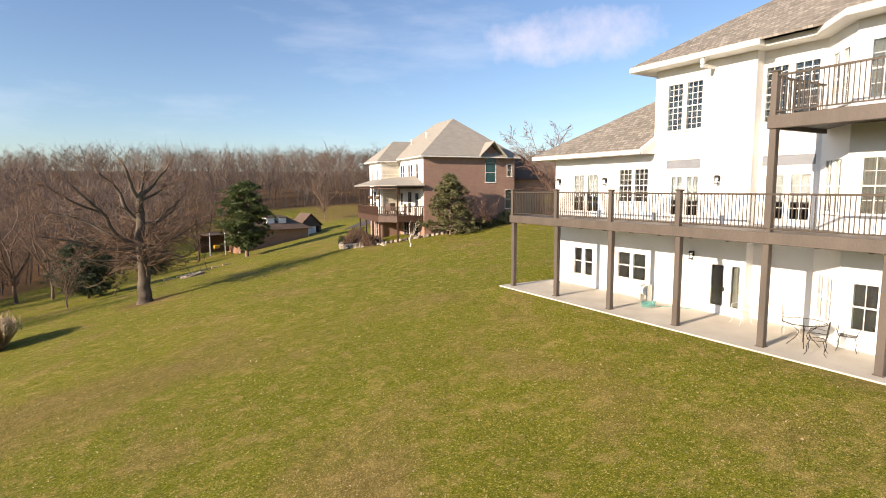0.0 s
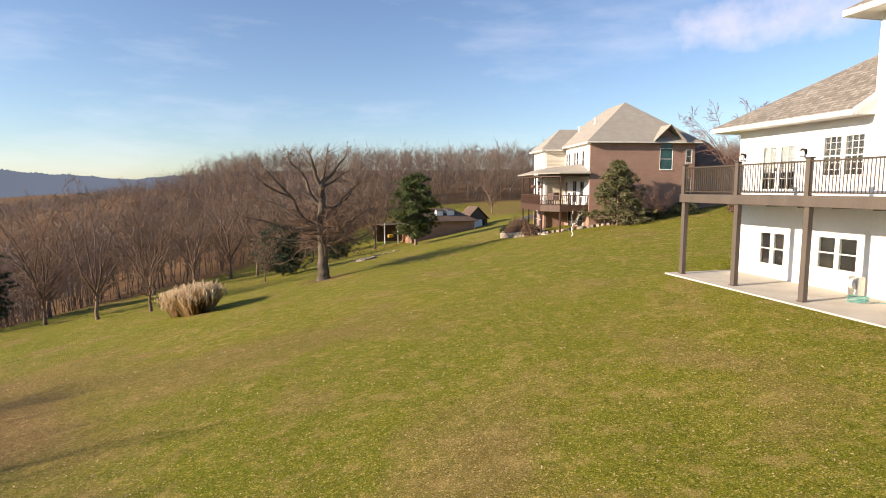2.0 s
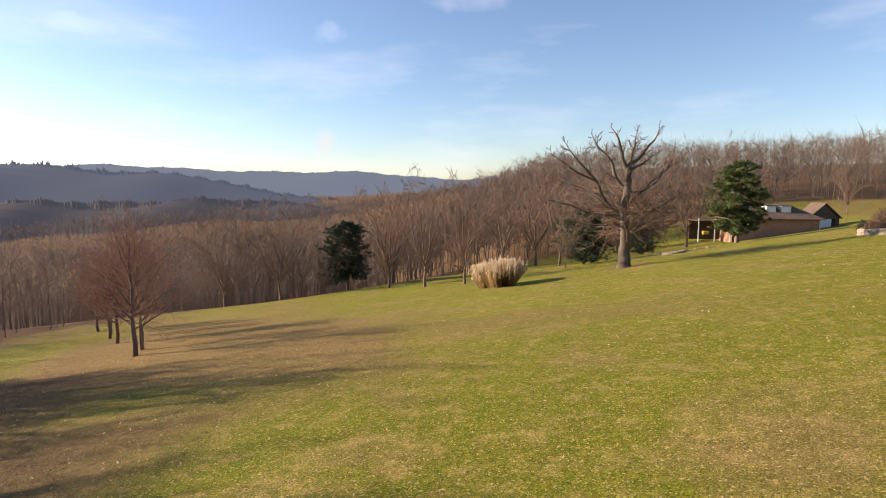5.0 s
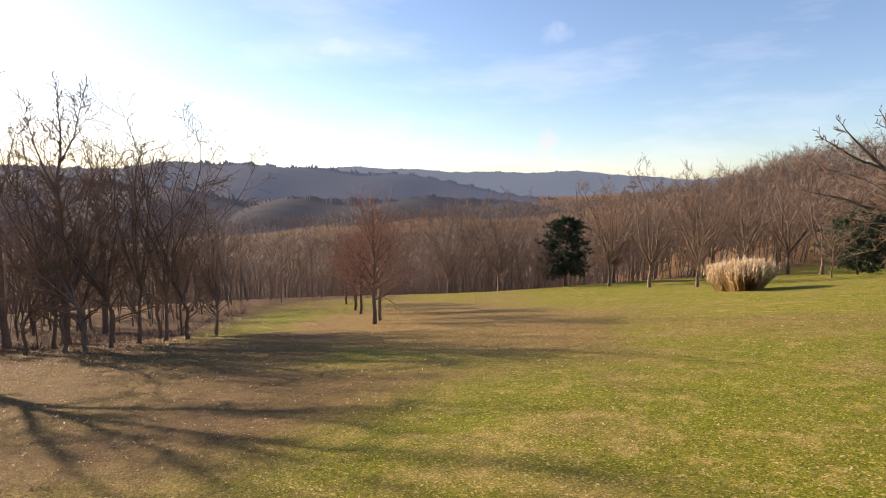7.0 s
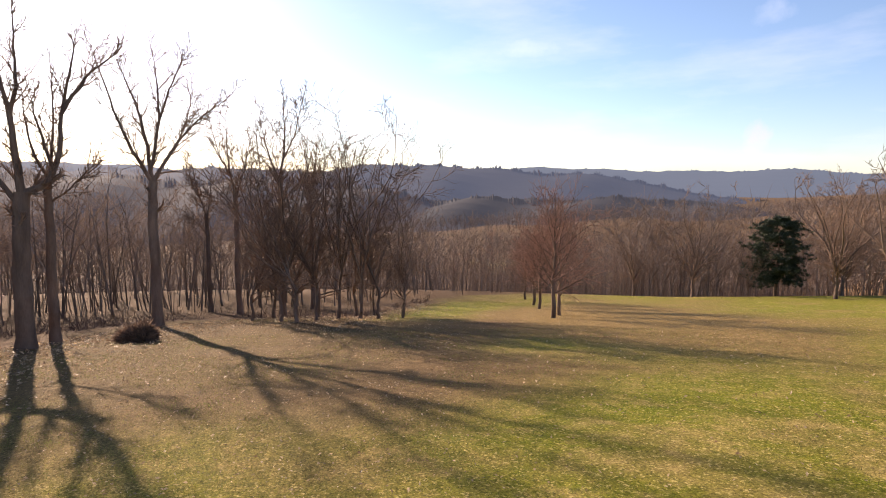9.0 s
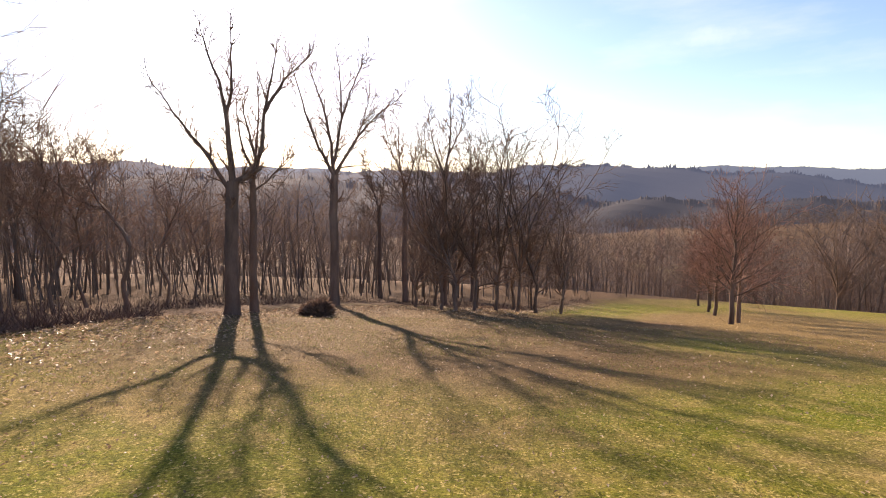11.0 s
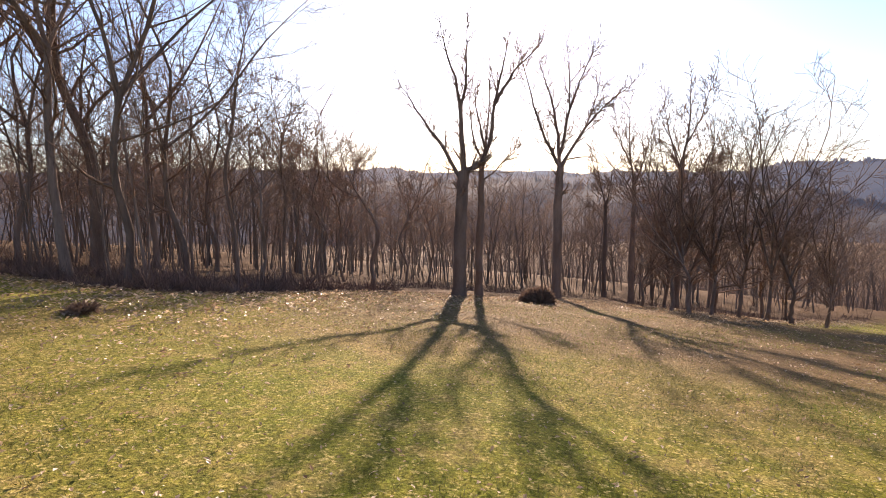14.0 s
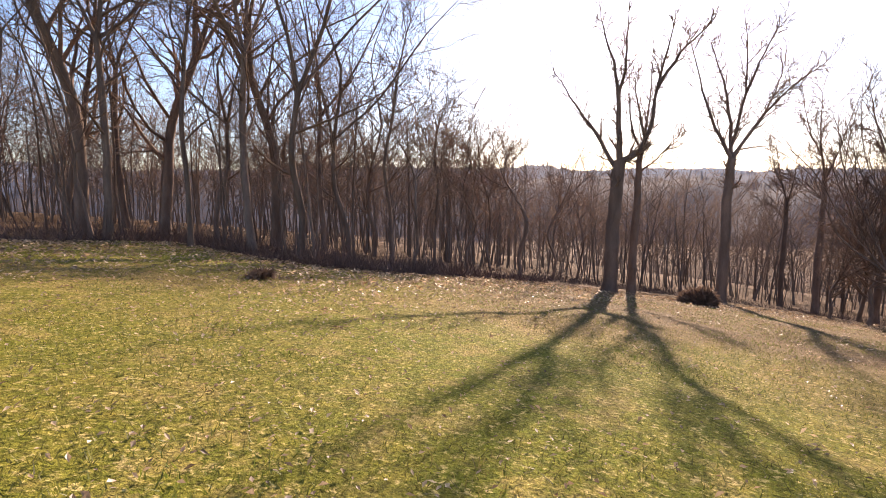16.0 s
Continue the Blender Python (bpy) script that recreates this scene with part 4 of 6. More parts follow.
# trees along the northern lawn's edge
vase = [wood_tree(101 + i, 11.8, 0.19, 0.12, 0.2, 7, 1.3, 0.22, 0.56, (0, 0), (0, 1.5, 1.4, 1.6), 0.2, 0.014) for i in range(3)]
vases = [bare_tree("lawn_tree", "bare tree with many upright grey-brown limbs by the lawn's edge", s, M_BARK, M_TWIG, "bare trees along the lawn's edge") for s in vase]
for i, (x, y, size) in enumerate(((-42.4, 39.6, 1.0), (-36.0, 35.0, 1.0), (-30.6, 32.2, 0.82), (-31.5, 53.5, 1.16), (-58.4, 40.0, 1.08), (-29.0, 66.0, 1.3), (-51.3, 40.0, 0.45), (-6.6, 72.0, 1.05), (-24.5, 60.0, 1.1), (-37.0, 56.0, 1.15), (-46.5, 50.0, 1.1), (-17.0, 76.0, 1.1), (-21.5, 40.5, 0.5), (-11.5, 78.0, 1.0), (-64.0, 36.0, 0.9), (23.0, 100.0, 0.75), (-52.0, 62.0, 1.2), (-41.0, 66.0, 1.2))):
    if i < 3:
        plant(vases[i], x, y, 30, size)
    else:
        replant(vases[i % 3], x, y, 70 * i, size)


OLD_LIMBS = (
    (((0, 0), (0.0, 1.0), (0.0, 2.6), (-0.1, 4.8), (0.05, 6.5), (0.05, 8.2)), 0.52, 0.24),
    (((0.0, 7.8), (-0.4, 8.8), (-0.7, 10.0)), 0.17, 0.1),
    (((0.1, 8.1), (0.3, 9.0), (0.5, 9.9)), 0.13, 0.06),
    (((0.1, 8.0), (0.9, 8.8), (1.3, 9.4), (1.9, 10.1)), 0.15, 0.07),
    (((0.1, 7.6), (1.1, 8.3), (1.8, 8.9)), 0.12, 0.06),
    (((0.0, 6.2), (-0.9, 7.3), (-1.3, 8.6), (-2.4, 9.8)), 0.17, 0.06),
    (((-0.1, 4.5), (-1.6, 5.4), (-2.3, 6.9), (-3.2, 8.0), (-4.2, 9.2)), 0.18, 0.05),
    (((-2.4, 6.9), (-4.0, 7.8), (-5.2, 8.7)), 0.09, 0.04),
    (((-0.1, 4.0), (-2.5, 4.3), (-4.3, 5.0), (-6.0, 5.4)), 0.14, 0.04),
    (((-0.1, 4.4), (-1.8, 5.2), (-3.6, 6.4), (-5.4, 7.0)), 0.13, 0.04),
    (((-0.1, 3.6), (-2.0, 3.4), (-4.5, 3.8)), 0.12, 0.04),
    (((0.05, 5.9), (1.2, 6.2), (2.2, 6.9)), 0.13, 0.06),
    (((0.0, 4.8), (1.5, 6.6), (2.9, 7.8)), 0.12, 0.04),
    (((0.0, 4.1), (2.0, 4.7), (3.6, 5.7)), 0.12, 0.04),
    (((0.0, 3.4), (1.8, 3.2), (3.4, 3.6)), 0.1, 0.03),
)


def old_tree():
    """The old lopped tree: a stout trunk, crooked sawn limbs above and a skirt of thin drooping twigs."""
    rng = random.Random(8)
    segs = limbed_tree(8, OLD_LIMBS, 0.6, 1.3, 0.4, 0.04, (0, 1.2, 1.2, 1.4), 0.022).tolist()
    for i in range(46):
        a = rng.random() * 6.283
        shoot(segs, rng, (0, 0, rng.uniform(2.5, 5.2)), (math.cos(a), math.sin(a), 0.3), rng.uniform(2.6, 5.6), 0.055, 2, 0.0, 0.3, (0, 1.6, 1.5, 1.9), 0.018)
    return np.array(segs)


plant(bare_tree("old_tree", "old lopped tree with a stout trunk and sawn bare limbs", old_tree(), M_BARK_PALE, M_TWIG), -15.3, 27.0, -90, 1.03)

# evergreens
plant(evergreen("pine_tree", "broad dark green pine on the lawn near the low brick house", 3, 9.4, 6.6, 0.24, M_NEEDLE, 0.16, tufts=1700, blades=34, size=0.42, shape=0.75), -2.9, 52.3, 0)
plant(evergreen("pine_tree", "dark green pine among bare trees at the lawn's edge", 4, 9.6, 7.0, 0.22, M_NEEDLE_DARK, 0.2, tufts=1300, blades=32, size=0.42, shape=0.8), -52.5, 47.5, 0)
plant(evergreen("cedar_tree", "low round dark cedar beside the old tree", 5, 6.0, 6.2, 0.14, M_NEEDLE_DARK, 0.12, tufts=1700, blades=18, size=0.34, shape=0.7), -20.0, 45.5, 0)
plant(evergreen("cedar_tree", "small dark cedar behind the old tree", 6, 4.6, 4.6, 0.12, M_NEEDLE_DARK, 0.12, tufts=700, blades=18, size=0.34, shape=0.7), -13.2, 62.0, 0)
plant(evergreen("spruce_tree", "grey-green spruce against the brown brick house", 7, 5.4, 6.2, 0.13, M_SPRUCE, 0.06, tufts=620, blades=26, size=0.36, shape=9.0), 9.6, 22.0, 0)


# ---- far woods ----
def woods(name, label, count, az0, az1, d0, d1, hmin, hmax, twigs, seed, mat, accept=None, wide=1.0):
    """Far bare woods: forked trunks, rising limbs and rounded crowns of fine twigs, too many to count."""
    rng = np.random.RandomState(seed)
    az = rng.uniform(az0, az1, count * 2)
    depth = d0 + (d1 - d0) * rng.rand(count * 2) ** 1.3
    r = wood_edge(az) + depth
    x, y = HUB[0] - r * np.sin(np.radians(az)), HUB[1] + r * np.cos(np.radians(az))
    keep = np.ones(len(x), bool) if accept is None else accept(x, y)
    x, y = x[keep][:count], y[keep][:count]
    n = len(x)
    h = rng.uniform(hmin, hmax, n) * (0.9 + 0.14 * wave(x, y, 9.0, 2.0))
    foot = np.stack([x, y, land(x, y) - 0.2], -1)
    top = foot + np.stack([rng.normal(0, 0.08, n) * h, rng.normal(0, 0.08, n) * h, h * 0.8], -1)
    wood, fine = [], []

    def blade(root, tip, w, into):
        d = tip - root
        side = np.cross(d, rng.normal(0, 1, (len(d), 3)))
        side /= np.linalg.norm(side, axis=1, keepdims=True) + 1e-9
        into.append(np.stack([root - side * w, root + side * w, tip], 1))

    for turn in (0.0, 1.57):
        side = np.array([math.cos(turn), math.sin(turn), 0]) * ((0.0055 * h + 0.02) * rng.uniform(0.3, 1.0, n))[:, None]
        wood.append(np.stack([foot - side, foot + side, top], 1))
    limbs = []
    for k in range(9):
        f = rng.uniform(0.2, 0.9, (n, 1))
        root = foot + (top - foot) * f
        a = rng.rand(n) * 6.283
        out = np.stack([np.cos(a), np.sin(a), np.zeros(n)], -1) * (h * rng.uniform(0.06, 0.26, n))[:, None]
        tip = root + out + np.array([0, 0, 1.0]) * (h * rng.uniform(0.12, 0.3, n))[:, None] * (1.15 - 0.5 * f)
        blade(root, tip, 0.003 * h[:, None] * wide**0.5, wood)
        limbs.append((root, tip))
    for k in range(twigs):
        root, tip = limbs[k % 9]
        g = rng.uniform(0.25, 1.0, (n, 1))
        p = root + (tip - root) * g
        d = (tip - root) / np.linalg.norm(tip - root, axis=1, keepdims=True) * 0.8 + rng.normal(0, 0.6, (n, 3)) + np.array([0, 0, 0.25])
        blade(p, p + d * (h * rng.uniform(0.05, 0.14, n))[:, None], rng.uniform(0.012, 0.034, (n, 1)) * wide, fine)
    tri = np.concatenate(wood + fine)
    me = triangles(tri, name)
    me.materials.append(mat)
    me.materials.append(M_WOODS_TRUNK)
    index = np.zeros(len(tri), np.int32)
    index[: n * len(wood)] = 1
    me.polygons.foreach_set("material_index", index)
    return tagged(mesh_part(name, me, mat), label, "woods", kind="stuff")


def no_field(x, y):
    return (np.hypot((x + 185) * 0.6, y - 128) > 19) & (np.hypot(x + 180, (y + 40) * 0.7) > 16)


woods("far_woods", "brown leafless woods rising on the northern hillside", 2500, -42, 42, 1, 190, 11, 18, 99, 1, M_WOODS, None, 1.3)
woods("far_woods", "brown leafless woods on the slope below the lawn", 2600, 36, 165, 14, 150, 9, 14, 81, 2, M_WOODS, no_field, 0.7)
woods("far_woods", "brown leafless woods climbing the north-west slope", 1900, 6, 56, 50, 270, 10, 16, 40, 7, M_WOODS, None, 1.8)
woods("far_woods", "distant leafless woods across the valley floor", 4600, 20, 165, 110, 420, 9, 15, 18, 3, M_WOODS, no_field, 3.0)

woods("far_woods", "hazy leafless woods on the far slopes", 3200, 16, 62, 330, 950, 10, 17, 9, 9, M_WOODS, None, 6.0)

# ---- white house with terrace and decks ----
house = thing("white_house", (8, -8, 0), "large white three-storey house with brown shingled hip roofs", "house")
WALLS = []


def house_wall(parent, a, b, z0, z1, openings=(), mat=None, name="wall"):
    M, length = wall_frame(a, b)
    part(name, wall_mesh(M, length, z0, z1, openings), mat or M_WHITE, parent)
    return M


def french_door(parent, M, o, rows=4, pane=None):
    """Two glazed leaves in one frame."""
    u0, u1, z0, z1 = o
    bm = bmesh.new()
    box(bm, M, (u0, -0.12, z0), (u0 + 0.06, 0.015, z1))
    box(bm, M, (u1 - 0.06, -0.12, z0), (u1, 0.015, z1))
    box(bm, M, (u0 + 0.06, -0.12, z1 - 0.06), (u1 - 0.06, 0.015, z1))
    door = part("french_door", bm, M_TRIM, parent)
    mid = (u0 + u1) / 2
    for a, b in ((u0 + 0.06, mid - 0.004), (mid + 0.004, u1 - 0.06)):
        leaf = bmesh.new()
        s = 0.11
        box(leaf, M, (a, -0.08, z0), (a + s, -0.03, z1 - 0.06))
        box(leaf, M, (b - s, -0.08, z0), (b, -0.03, z1 - 0.06))
        box(leaf, M, (a + s, -0.08, z0), (b - s, -0.03, z0 + 0.24))
        box(leaf, M, (a + s, -0.08, z1 - 0.2), (b - s, -0.03, z1 - 0.06))
        box(leaf, M, ((a + b) / 2 - 0.01, -0.07, z0 + 0.24), ((a + b) / 2 + 0.01, -0.04, z1 - 0.2))
        for i in range(1, rows):
            z = z0 + 0.24 + (z1 - z0 - 0.44) * i / rows
            box(leaf, M, (a + s, -0.07, z - 0.01), (b - s, -0.04, z + 0.01))
        part("leaf", leaf, M_TRIM, door)
        part("pane", block((a + s, -0.058, z0 + 0.24), (b - s, -0.052, z1 - 0.2), M), pane or M_GLASS, door)
    # Reflection painted on a sheet behind the upper panes; the lower stay dark.
    if not pane:
        part("glass_backing", block((u0 + 0.08, -0.13, z0 + 0.42 * (z1 - z0)), (u1 - 0.08, -0.115, z1 - 0.1), M), M_DOOR_REFLECTION, door, "pale sheet painting the reflection in the upper panes")
    part("door_handle", soft_block((mid - 0.07, -0.03, z0 + 0.95), (mid - 0.04, 0.03, z0 + 1.1), M, 0.006), M_IRON, door, "dark metal handle")
    return door


def sconce(M, u, z):
    """A lantern on a bracket."""
    lamp = thing("wall_lantern", M @ Vector((u, 0.06, z)), "dark metal wall lantern beside a door", "lantern", "wall lanterns on the white house")
    part("bracket", soft_block((u - 0.05, 0.0, z - 0.06), (u + 0.05, 0.03, z + 0.14), M, 0.01), M_IRON, lamp)
    bm = block((u - 0.018, 0.03, z + 0.1), (u + 0.018, 0.16, z + 0.13), M)
    box(bm, M, (u - 0.085, 0.08, z + 0.06), (u + 0.085, 0.24, z + 0.1))
    box(bm, M, (u - 0.05, 0.11, z + 0.1), (u + 0.05, 0.21, z + 0.15))
    part("hood", bm, M_IRON, lamp)
    part("glass", soft_block((u - 0.06, 0.1, z - 0.14), (u + 0.06, 0.22, z + 0.06), M, 0.02), M_GLASS, lamp)
    part("base", soft_block((u - 0.07, 0.09, z - 0.17), (u + 0.07, 0.23, z - 0.14), M, 0.008), M_IRON, lamp)


X0 = 2.86
wing_open = [(1.44, 2.03, 0.52, 1.88), (2.13, 2.72, 0.52, 1.88), (4.21, 4.96, 0.72, 1.93), (5.05, 5.80, 0.72, 1.93), (1.15, 3.05, 3.42, 5.55), (4.15, 4.91, 4.12, 5.57), (5.0, 5.76, 4.12, 5.57)]
W1 = house_wall(house, (X0, 0.31), (X0, -5.65), -0.4, 6.15, wing_open)
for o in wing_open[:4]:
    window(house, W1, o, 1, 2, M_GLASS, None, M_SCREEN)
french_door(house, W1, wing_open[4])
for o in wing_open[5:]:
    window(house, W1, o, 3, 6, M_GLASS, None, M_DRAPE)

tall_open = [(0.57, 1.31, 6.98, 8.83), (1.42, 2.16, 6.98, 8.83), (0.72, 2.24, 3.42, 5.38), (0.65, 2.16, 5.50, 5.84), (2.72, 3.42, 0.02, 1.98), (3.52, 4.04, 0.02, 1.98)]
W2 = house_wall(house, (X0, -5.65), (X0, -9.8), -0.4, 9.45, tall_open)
# The slate sheet behind these panes stands in for reflected sky.
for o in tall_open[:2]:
    window(house, W2, o, 3, 8, M_GLASS, None, M_SKY_REFLECTION)
french_door(house, W2, tall_open[2])
part("transom_panel", block((0.66, -0.1, 5.51), (2.15, -0.03, 5.83), W2), M_SLATE, house, "slate grey transom panel")
for k, o in enumerate(tall_open[4:]):
    u0, u1, z0, z1 = o
    bm = bmesh.new()
    box(bm, W2, (u0, -0.1, z0), (u0 + 0.1, -0.02, z1))
    box(bm, W2, (u1 - 0.1, -0.1, z0), (u1, -0.02, z1))
    box(bm, W2, (u0 + 0.1, -0.1, z0), (u1 - 0.1, -0.02, z0 + 0.3))
    box(bm, W2, (u0 + 0.1, -0.1, z1 - 0.12), (u1 - 0.1, -0.02, z1))
    door = part("patio_door", bm, M_TRIM, house)
    part("pane", block((u0 + 0.1, -0.065, z0 + 0.3), (u1 - 0.1, -0.058, z1 - 0.12), W2), M_GLASS, door)
    part("glass_backing", block((u0 + 0.05, -0.2, z0 + 0.2), (u1 - 0.05, -0.18, z1 - 0.05), W2), M_SCREEN if k == 0 else M_CURTAIN, door)
    if k == 0:
        part("door_handle", soft_block((u1 - 0.07, -0.02, 0.9), (u1 - 0.03, 0.05, 1.05), W2, 0.006), M_IRON, door)
house_wall(house, (X0 + 0.22, -9.8), (3.3, -9.8), -0.4, 9.45)
sec_open = [(0.06, 0.86, 6.98, 8.9), (1.0, 1.84, 6.98, 8.9), (0.1, 1.9, 3.42, 5.38), (0.12, 1.86, 5.50, 5.84)]
W3 = house_wall(house, (3.3, -9.8), (3.3, -11.8), -0.4, 9.45, sec_open)
# Reflected sky painted on a slate sheet here too.
for o in sec_open[:2]:
    window(house, W3, o, 3, 8, M_GLASS, None, M_SKY_REFLECTION)
french_door(house, W3, sec_open[2])
part("transom_panel", block((0.13, -0.1, 5.51), (1.85, -0.03, 5.83), W3), M_SLATE, house, "slate grey transom panel")
for a, b, spots in (((3.3, -11.8), (1.9, -13.2), ((0.42, 0.96), (1.08, 1.62))), ((1.9, -13.2), (1.9, -17.2), ((0.35, 1.05), (1.2, 1.9), (2.6, 3.3)))):
    opens = [(u0, u1, z0, z1) for u0, u1 in spots for z0, z1 in ((0.58, 2.0), (3.95, 5.62), (7.2, 8.85))]
    MB = house_wall(house, a, b, -0.4, 9.45, opens)
    for o in opens:
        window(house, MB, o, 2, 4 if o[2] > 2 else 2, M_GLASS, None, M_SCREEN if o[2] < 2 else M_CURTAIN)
for a, b, z0, z1 in (((2.12, -17.2), (14, -17.2), -0.4, 9.45), ((14, -16.98), (14, 0.31), -0.4, 6.15), ((13.78, 0.31), (X0 + 0.22, 0.31), -0.4, 6.15), ((13.78, -5.65), (X0 + 0.22, -5.65), 6.15, 9.45), ((14, -16.98), (14, -5.65), 6.15, 9.45)):
    house_wall(house, a, b, z0, z1)
for z in (3.15, 6.3):
    part("floor", block((3.55, -16.9, z), (13.7, 0.05 if z < 4 else -5.9, z + 0.2)), M_ROOM, house)
part("partition", block((6.6, -16.9, 0), (6.75, 0.05, 3.1)), M_ROOM, house)
part("partition", block((6.6, -16.9, 3.4), (6.75, 0.05, 6.2)), M_ROOM, house)
part("partition", block((6.6, -16.9, 6.55), (6.75, -5.9, 9.4)), M_ROOM, house)
for u, z in ((0.35, 5.05), (3.42, 5.05)):
    sconce(W1, u, z)
sconce(W2, 2.95, 5.05)
sconce(W2, 2.05, 2.15)
sconce(W3, 0.55, 2.1)


def faces_part(name, verts, faces, mat, parent):
    bm = bmesh.new()
    vs = [bm.verts.new(v) for v in verts]
    for f in faces:
        bm.faces.new([vs[i] for i in f])
    return part(name, bm, mat, parent)


SLOPE = 0.62


def slab_roof(name, tops, faces, mat, parent, drop=0.09):
    """A roof skin of some thickness: its faces doubled below and closed along the rim."""
    bm = bmesh.new()
    up = [bm.verts.new(v) for v in tops]
    fs = [bm.faces.new([up[i] for i in f]) for f in faces]
    geo = bmesh.ops.extrude_face_region(bm, geom=fs)
    bmesh.ops.translate(bm, verts=[g for g in geo["geom"] if isinstance(g, bmesh.types.BMVert)], vec=(0, 0, drop))
    return part(name, bm, mat, parent)


EZ = 6.26
wing_roof = slab_roof("roof", [(2.05, 1.1, EZ), (2.05, -5.66, EZ), (8.81, -5.66, EZ + 6.76 * SLOPE), (14.8, -5.66, EZ + 6.76 * SLOPE), (14.8, 1.1, EZ)], [(0, 1, 2), (0, 2, 3, 4)], M_SHINGLE, house)
faces_part("soffit", [(2.05, 1.1, 6.14), (14.8, 1.1, 6.14), (14.8, -5.66, 6.14), (2.05, -5.66, 6.14)], [(0, 1, 2, 3)], M_TRIM, house)
part("gutter", soft_block((1.97, -5.66, 6.12), (2.06, 1.15, 6.30), I4, 0.02), M_TRIM, house)
part("gutter", soft_block((2.06, 1.1, 6.12), (14.8, 1.18, 6.30), I4, 0.02), M_TRIM, house)
faces_part("roof_end", [(2.05, -5.67, 6.14), (X0, -5.67, 6.14), (X0, -5.67, EZ + 0.8 * SLOPE), (2.05, -5.67, EZ), (2.05, -5.72, 6.14), (X0, -5.72, 6.14), (X0, -5.72, EZ + 0.8 * SLOPE), (2.05, -5.72, EZ)], [(0, 1, 2, 3), (7, 6, 5, 4), (0, 4, 5, 1), (3, 2, 6, 7), (0, 3, 7, 4), (1, 5, 6, 2)], M_TRIM, house)
part("barge_board", soft_block((-0.02, -0.05, -0.1), (1.02, 0.04, 0.09), Matrix.Translation((2.03, -5.70, EZ)) @ Matrix.Rotation(-math.atan(SLOPE), 4, "Y"), 0.01), M_TRIM, house)

EZ2 = 9.58
outline = [(2.1, -5.0), (2.1, -10.2), (2.55, -10.2), (2.55, -11.85), (1.15, -13.25), (1.15, -17.8), (14.7, -17.8), (14.7, -5.0)]
peak = (8.4, -11.4, EZ2 + 6.3 * SLOPE)
slab_roof("roof", [(2.1, -5.0, EZ2), (2.1, -17.8, EZ2), (14.7, -17.8, EZ2), (14.7, -5.0, EZ2), peak], [(0, 1, 4), (1, 2, 4), (2, 3, 4), (3, 0, 4)], M_SHINGLE, house)
slab_roof("bay_roof", [(2.55, -11.85, EZ2), (1.15, -13.25, EZ2), (1.15, -17.8, EZ2), (4.15, -17.8, EZ2 + 3 * SLOPE), (4.15, -14.5, EZ2 + 3 * SLOPE), (4.65, -13.95, EZ2 + 2.97 * SLOPE)], [(0, 1, 4, 5), (1, 2, 3, 4)], M_SHINGLE, house)
faces_part("soffit", [(x, y, 9.44) for x, y in outline], [tuple(range(8))], M_TRIM, house)
for (xa, ya), (xb, yb) in zip(outline, outline[1:] + outline[:1]):
    MG, lg = wall_frame((xa, ya), (xb, yb))
    part("gutter", soft_block((-0.04, -0.02, 9.42), (lg + 0.04, 0.08, 9.62), MG, 0.02), M_TRIM, house)
bm = bmesh.new()
box(bm, I4, (2.12, -8.25, 9.18), (2.24, -8.13, 9.44))
box(bm, I4, (2.12, -8.25, 9.10), (X0, -8.13, 9.2))
part("downpipe", bm, M_TRIM, house)

patio = tagged(part("patio", soft_block((-0.55, -19.5, -0.35), (X0 - 0.01, 0.45, 0.0), I4, 0.02), M_CONCRETE), "pale concrete terrace slab under the deck", "patio", kind="structure")
part("patio_base", block((X0 - 0.01, -19.5, -0.6), (14.2, 0.2, -0.02)), M_CONCRETE, patio)

POSTS = [0.0, -3.07, -6.14, -9.14, -12.1, -15.1, -18.1]
deck = thing("lower_deck", (0, -9, 0), "brown painted timber deck on tall posts along the white house", "deck")
part("floor", block((-0.02, -18.2, 3.24), (X0 - 0.23, 0.12, 3.42)), M_BROWN, deck)
part("fascia", soft_block((-0.16, -18.25, 3.10), (-0.02, 0.18, 3.45), I4, 0.012), M_BROWN, deck)
part("fascia", soft_block((-0.16, 0.12, 3.10), (X0 - 0.02, 0.2, 3.45), I4, 0.012), M_BROWN, deck)
for i in range(14):
    y = -0.6 - 1.28 * i
    part("joist", block((0.0, y - 0.03, 3.06), (X0 - 0.03 if y > -11 else 1.85, y + 0.03, 3.24)), M_BROWN, deck)
for y in POSTS:
    post_top = 6.42 if y < -12 else 3.10
    p = part("post", soft_block((-0.1, y - 0.1, 0.0), (0.1, y + 0.1, post_top), I4, 0.012), M_BROWN, deck)
    part("post_foot", soft_block((-0.13, y - 0.13, 0.0), (0.13, y + 0.13, 0.03), I4, 0.008), M_BROWN, p)

upper = thing("upper_deck", (1, -15, 6.4), "brown painted upper balcony deck on tall posts", "deck")
part("floor", block((-0.02, -18.2, 6.55), (1.88, -12.1, 6.76)), M_BROWN, upper)
faces_part("corner_floor", [(1.86, -12.1, 6.76), (2.95, -12.1, 6.76), (1.86, -13.15, 6.76), (1.86, -12.1, 6.55), (2.95, -12.1, 6.55), (1.86, -13.15, 6.55)], [(0, 1, 2), (5, 4, 3), (0, 3, 4, 1), (1, 4, 5, 2), (2, 5, 3, 0)], M_BROWN, upper)
part("fascia", soft_block((-0.16, -18.25, 6.42), (-0.02, -11.96, 6.80), I4, 0.012), M_BROWN, upper)
part("fascia", soft_block((-0.02, -12.1, 6.42), (2.95, -11.96, 6.80), I4, 0.012), M_BROWN, upper)

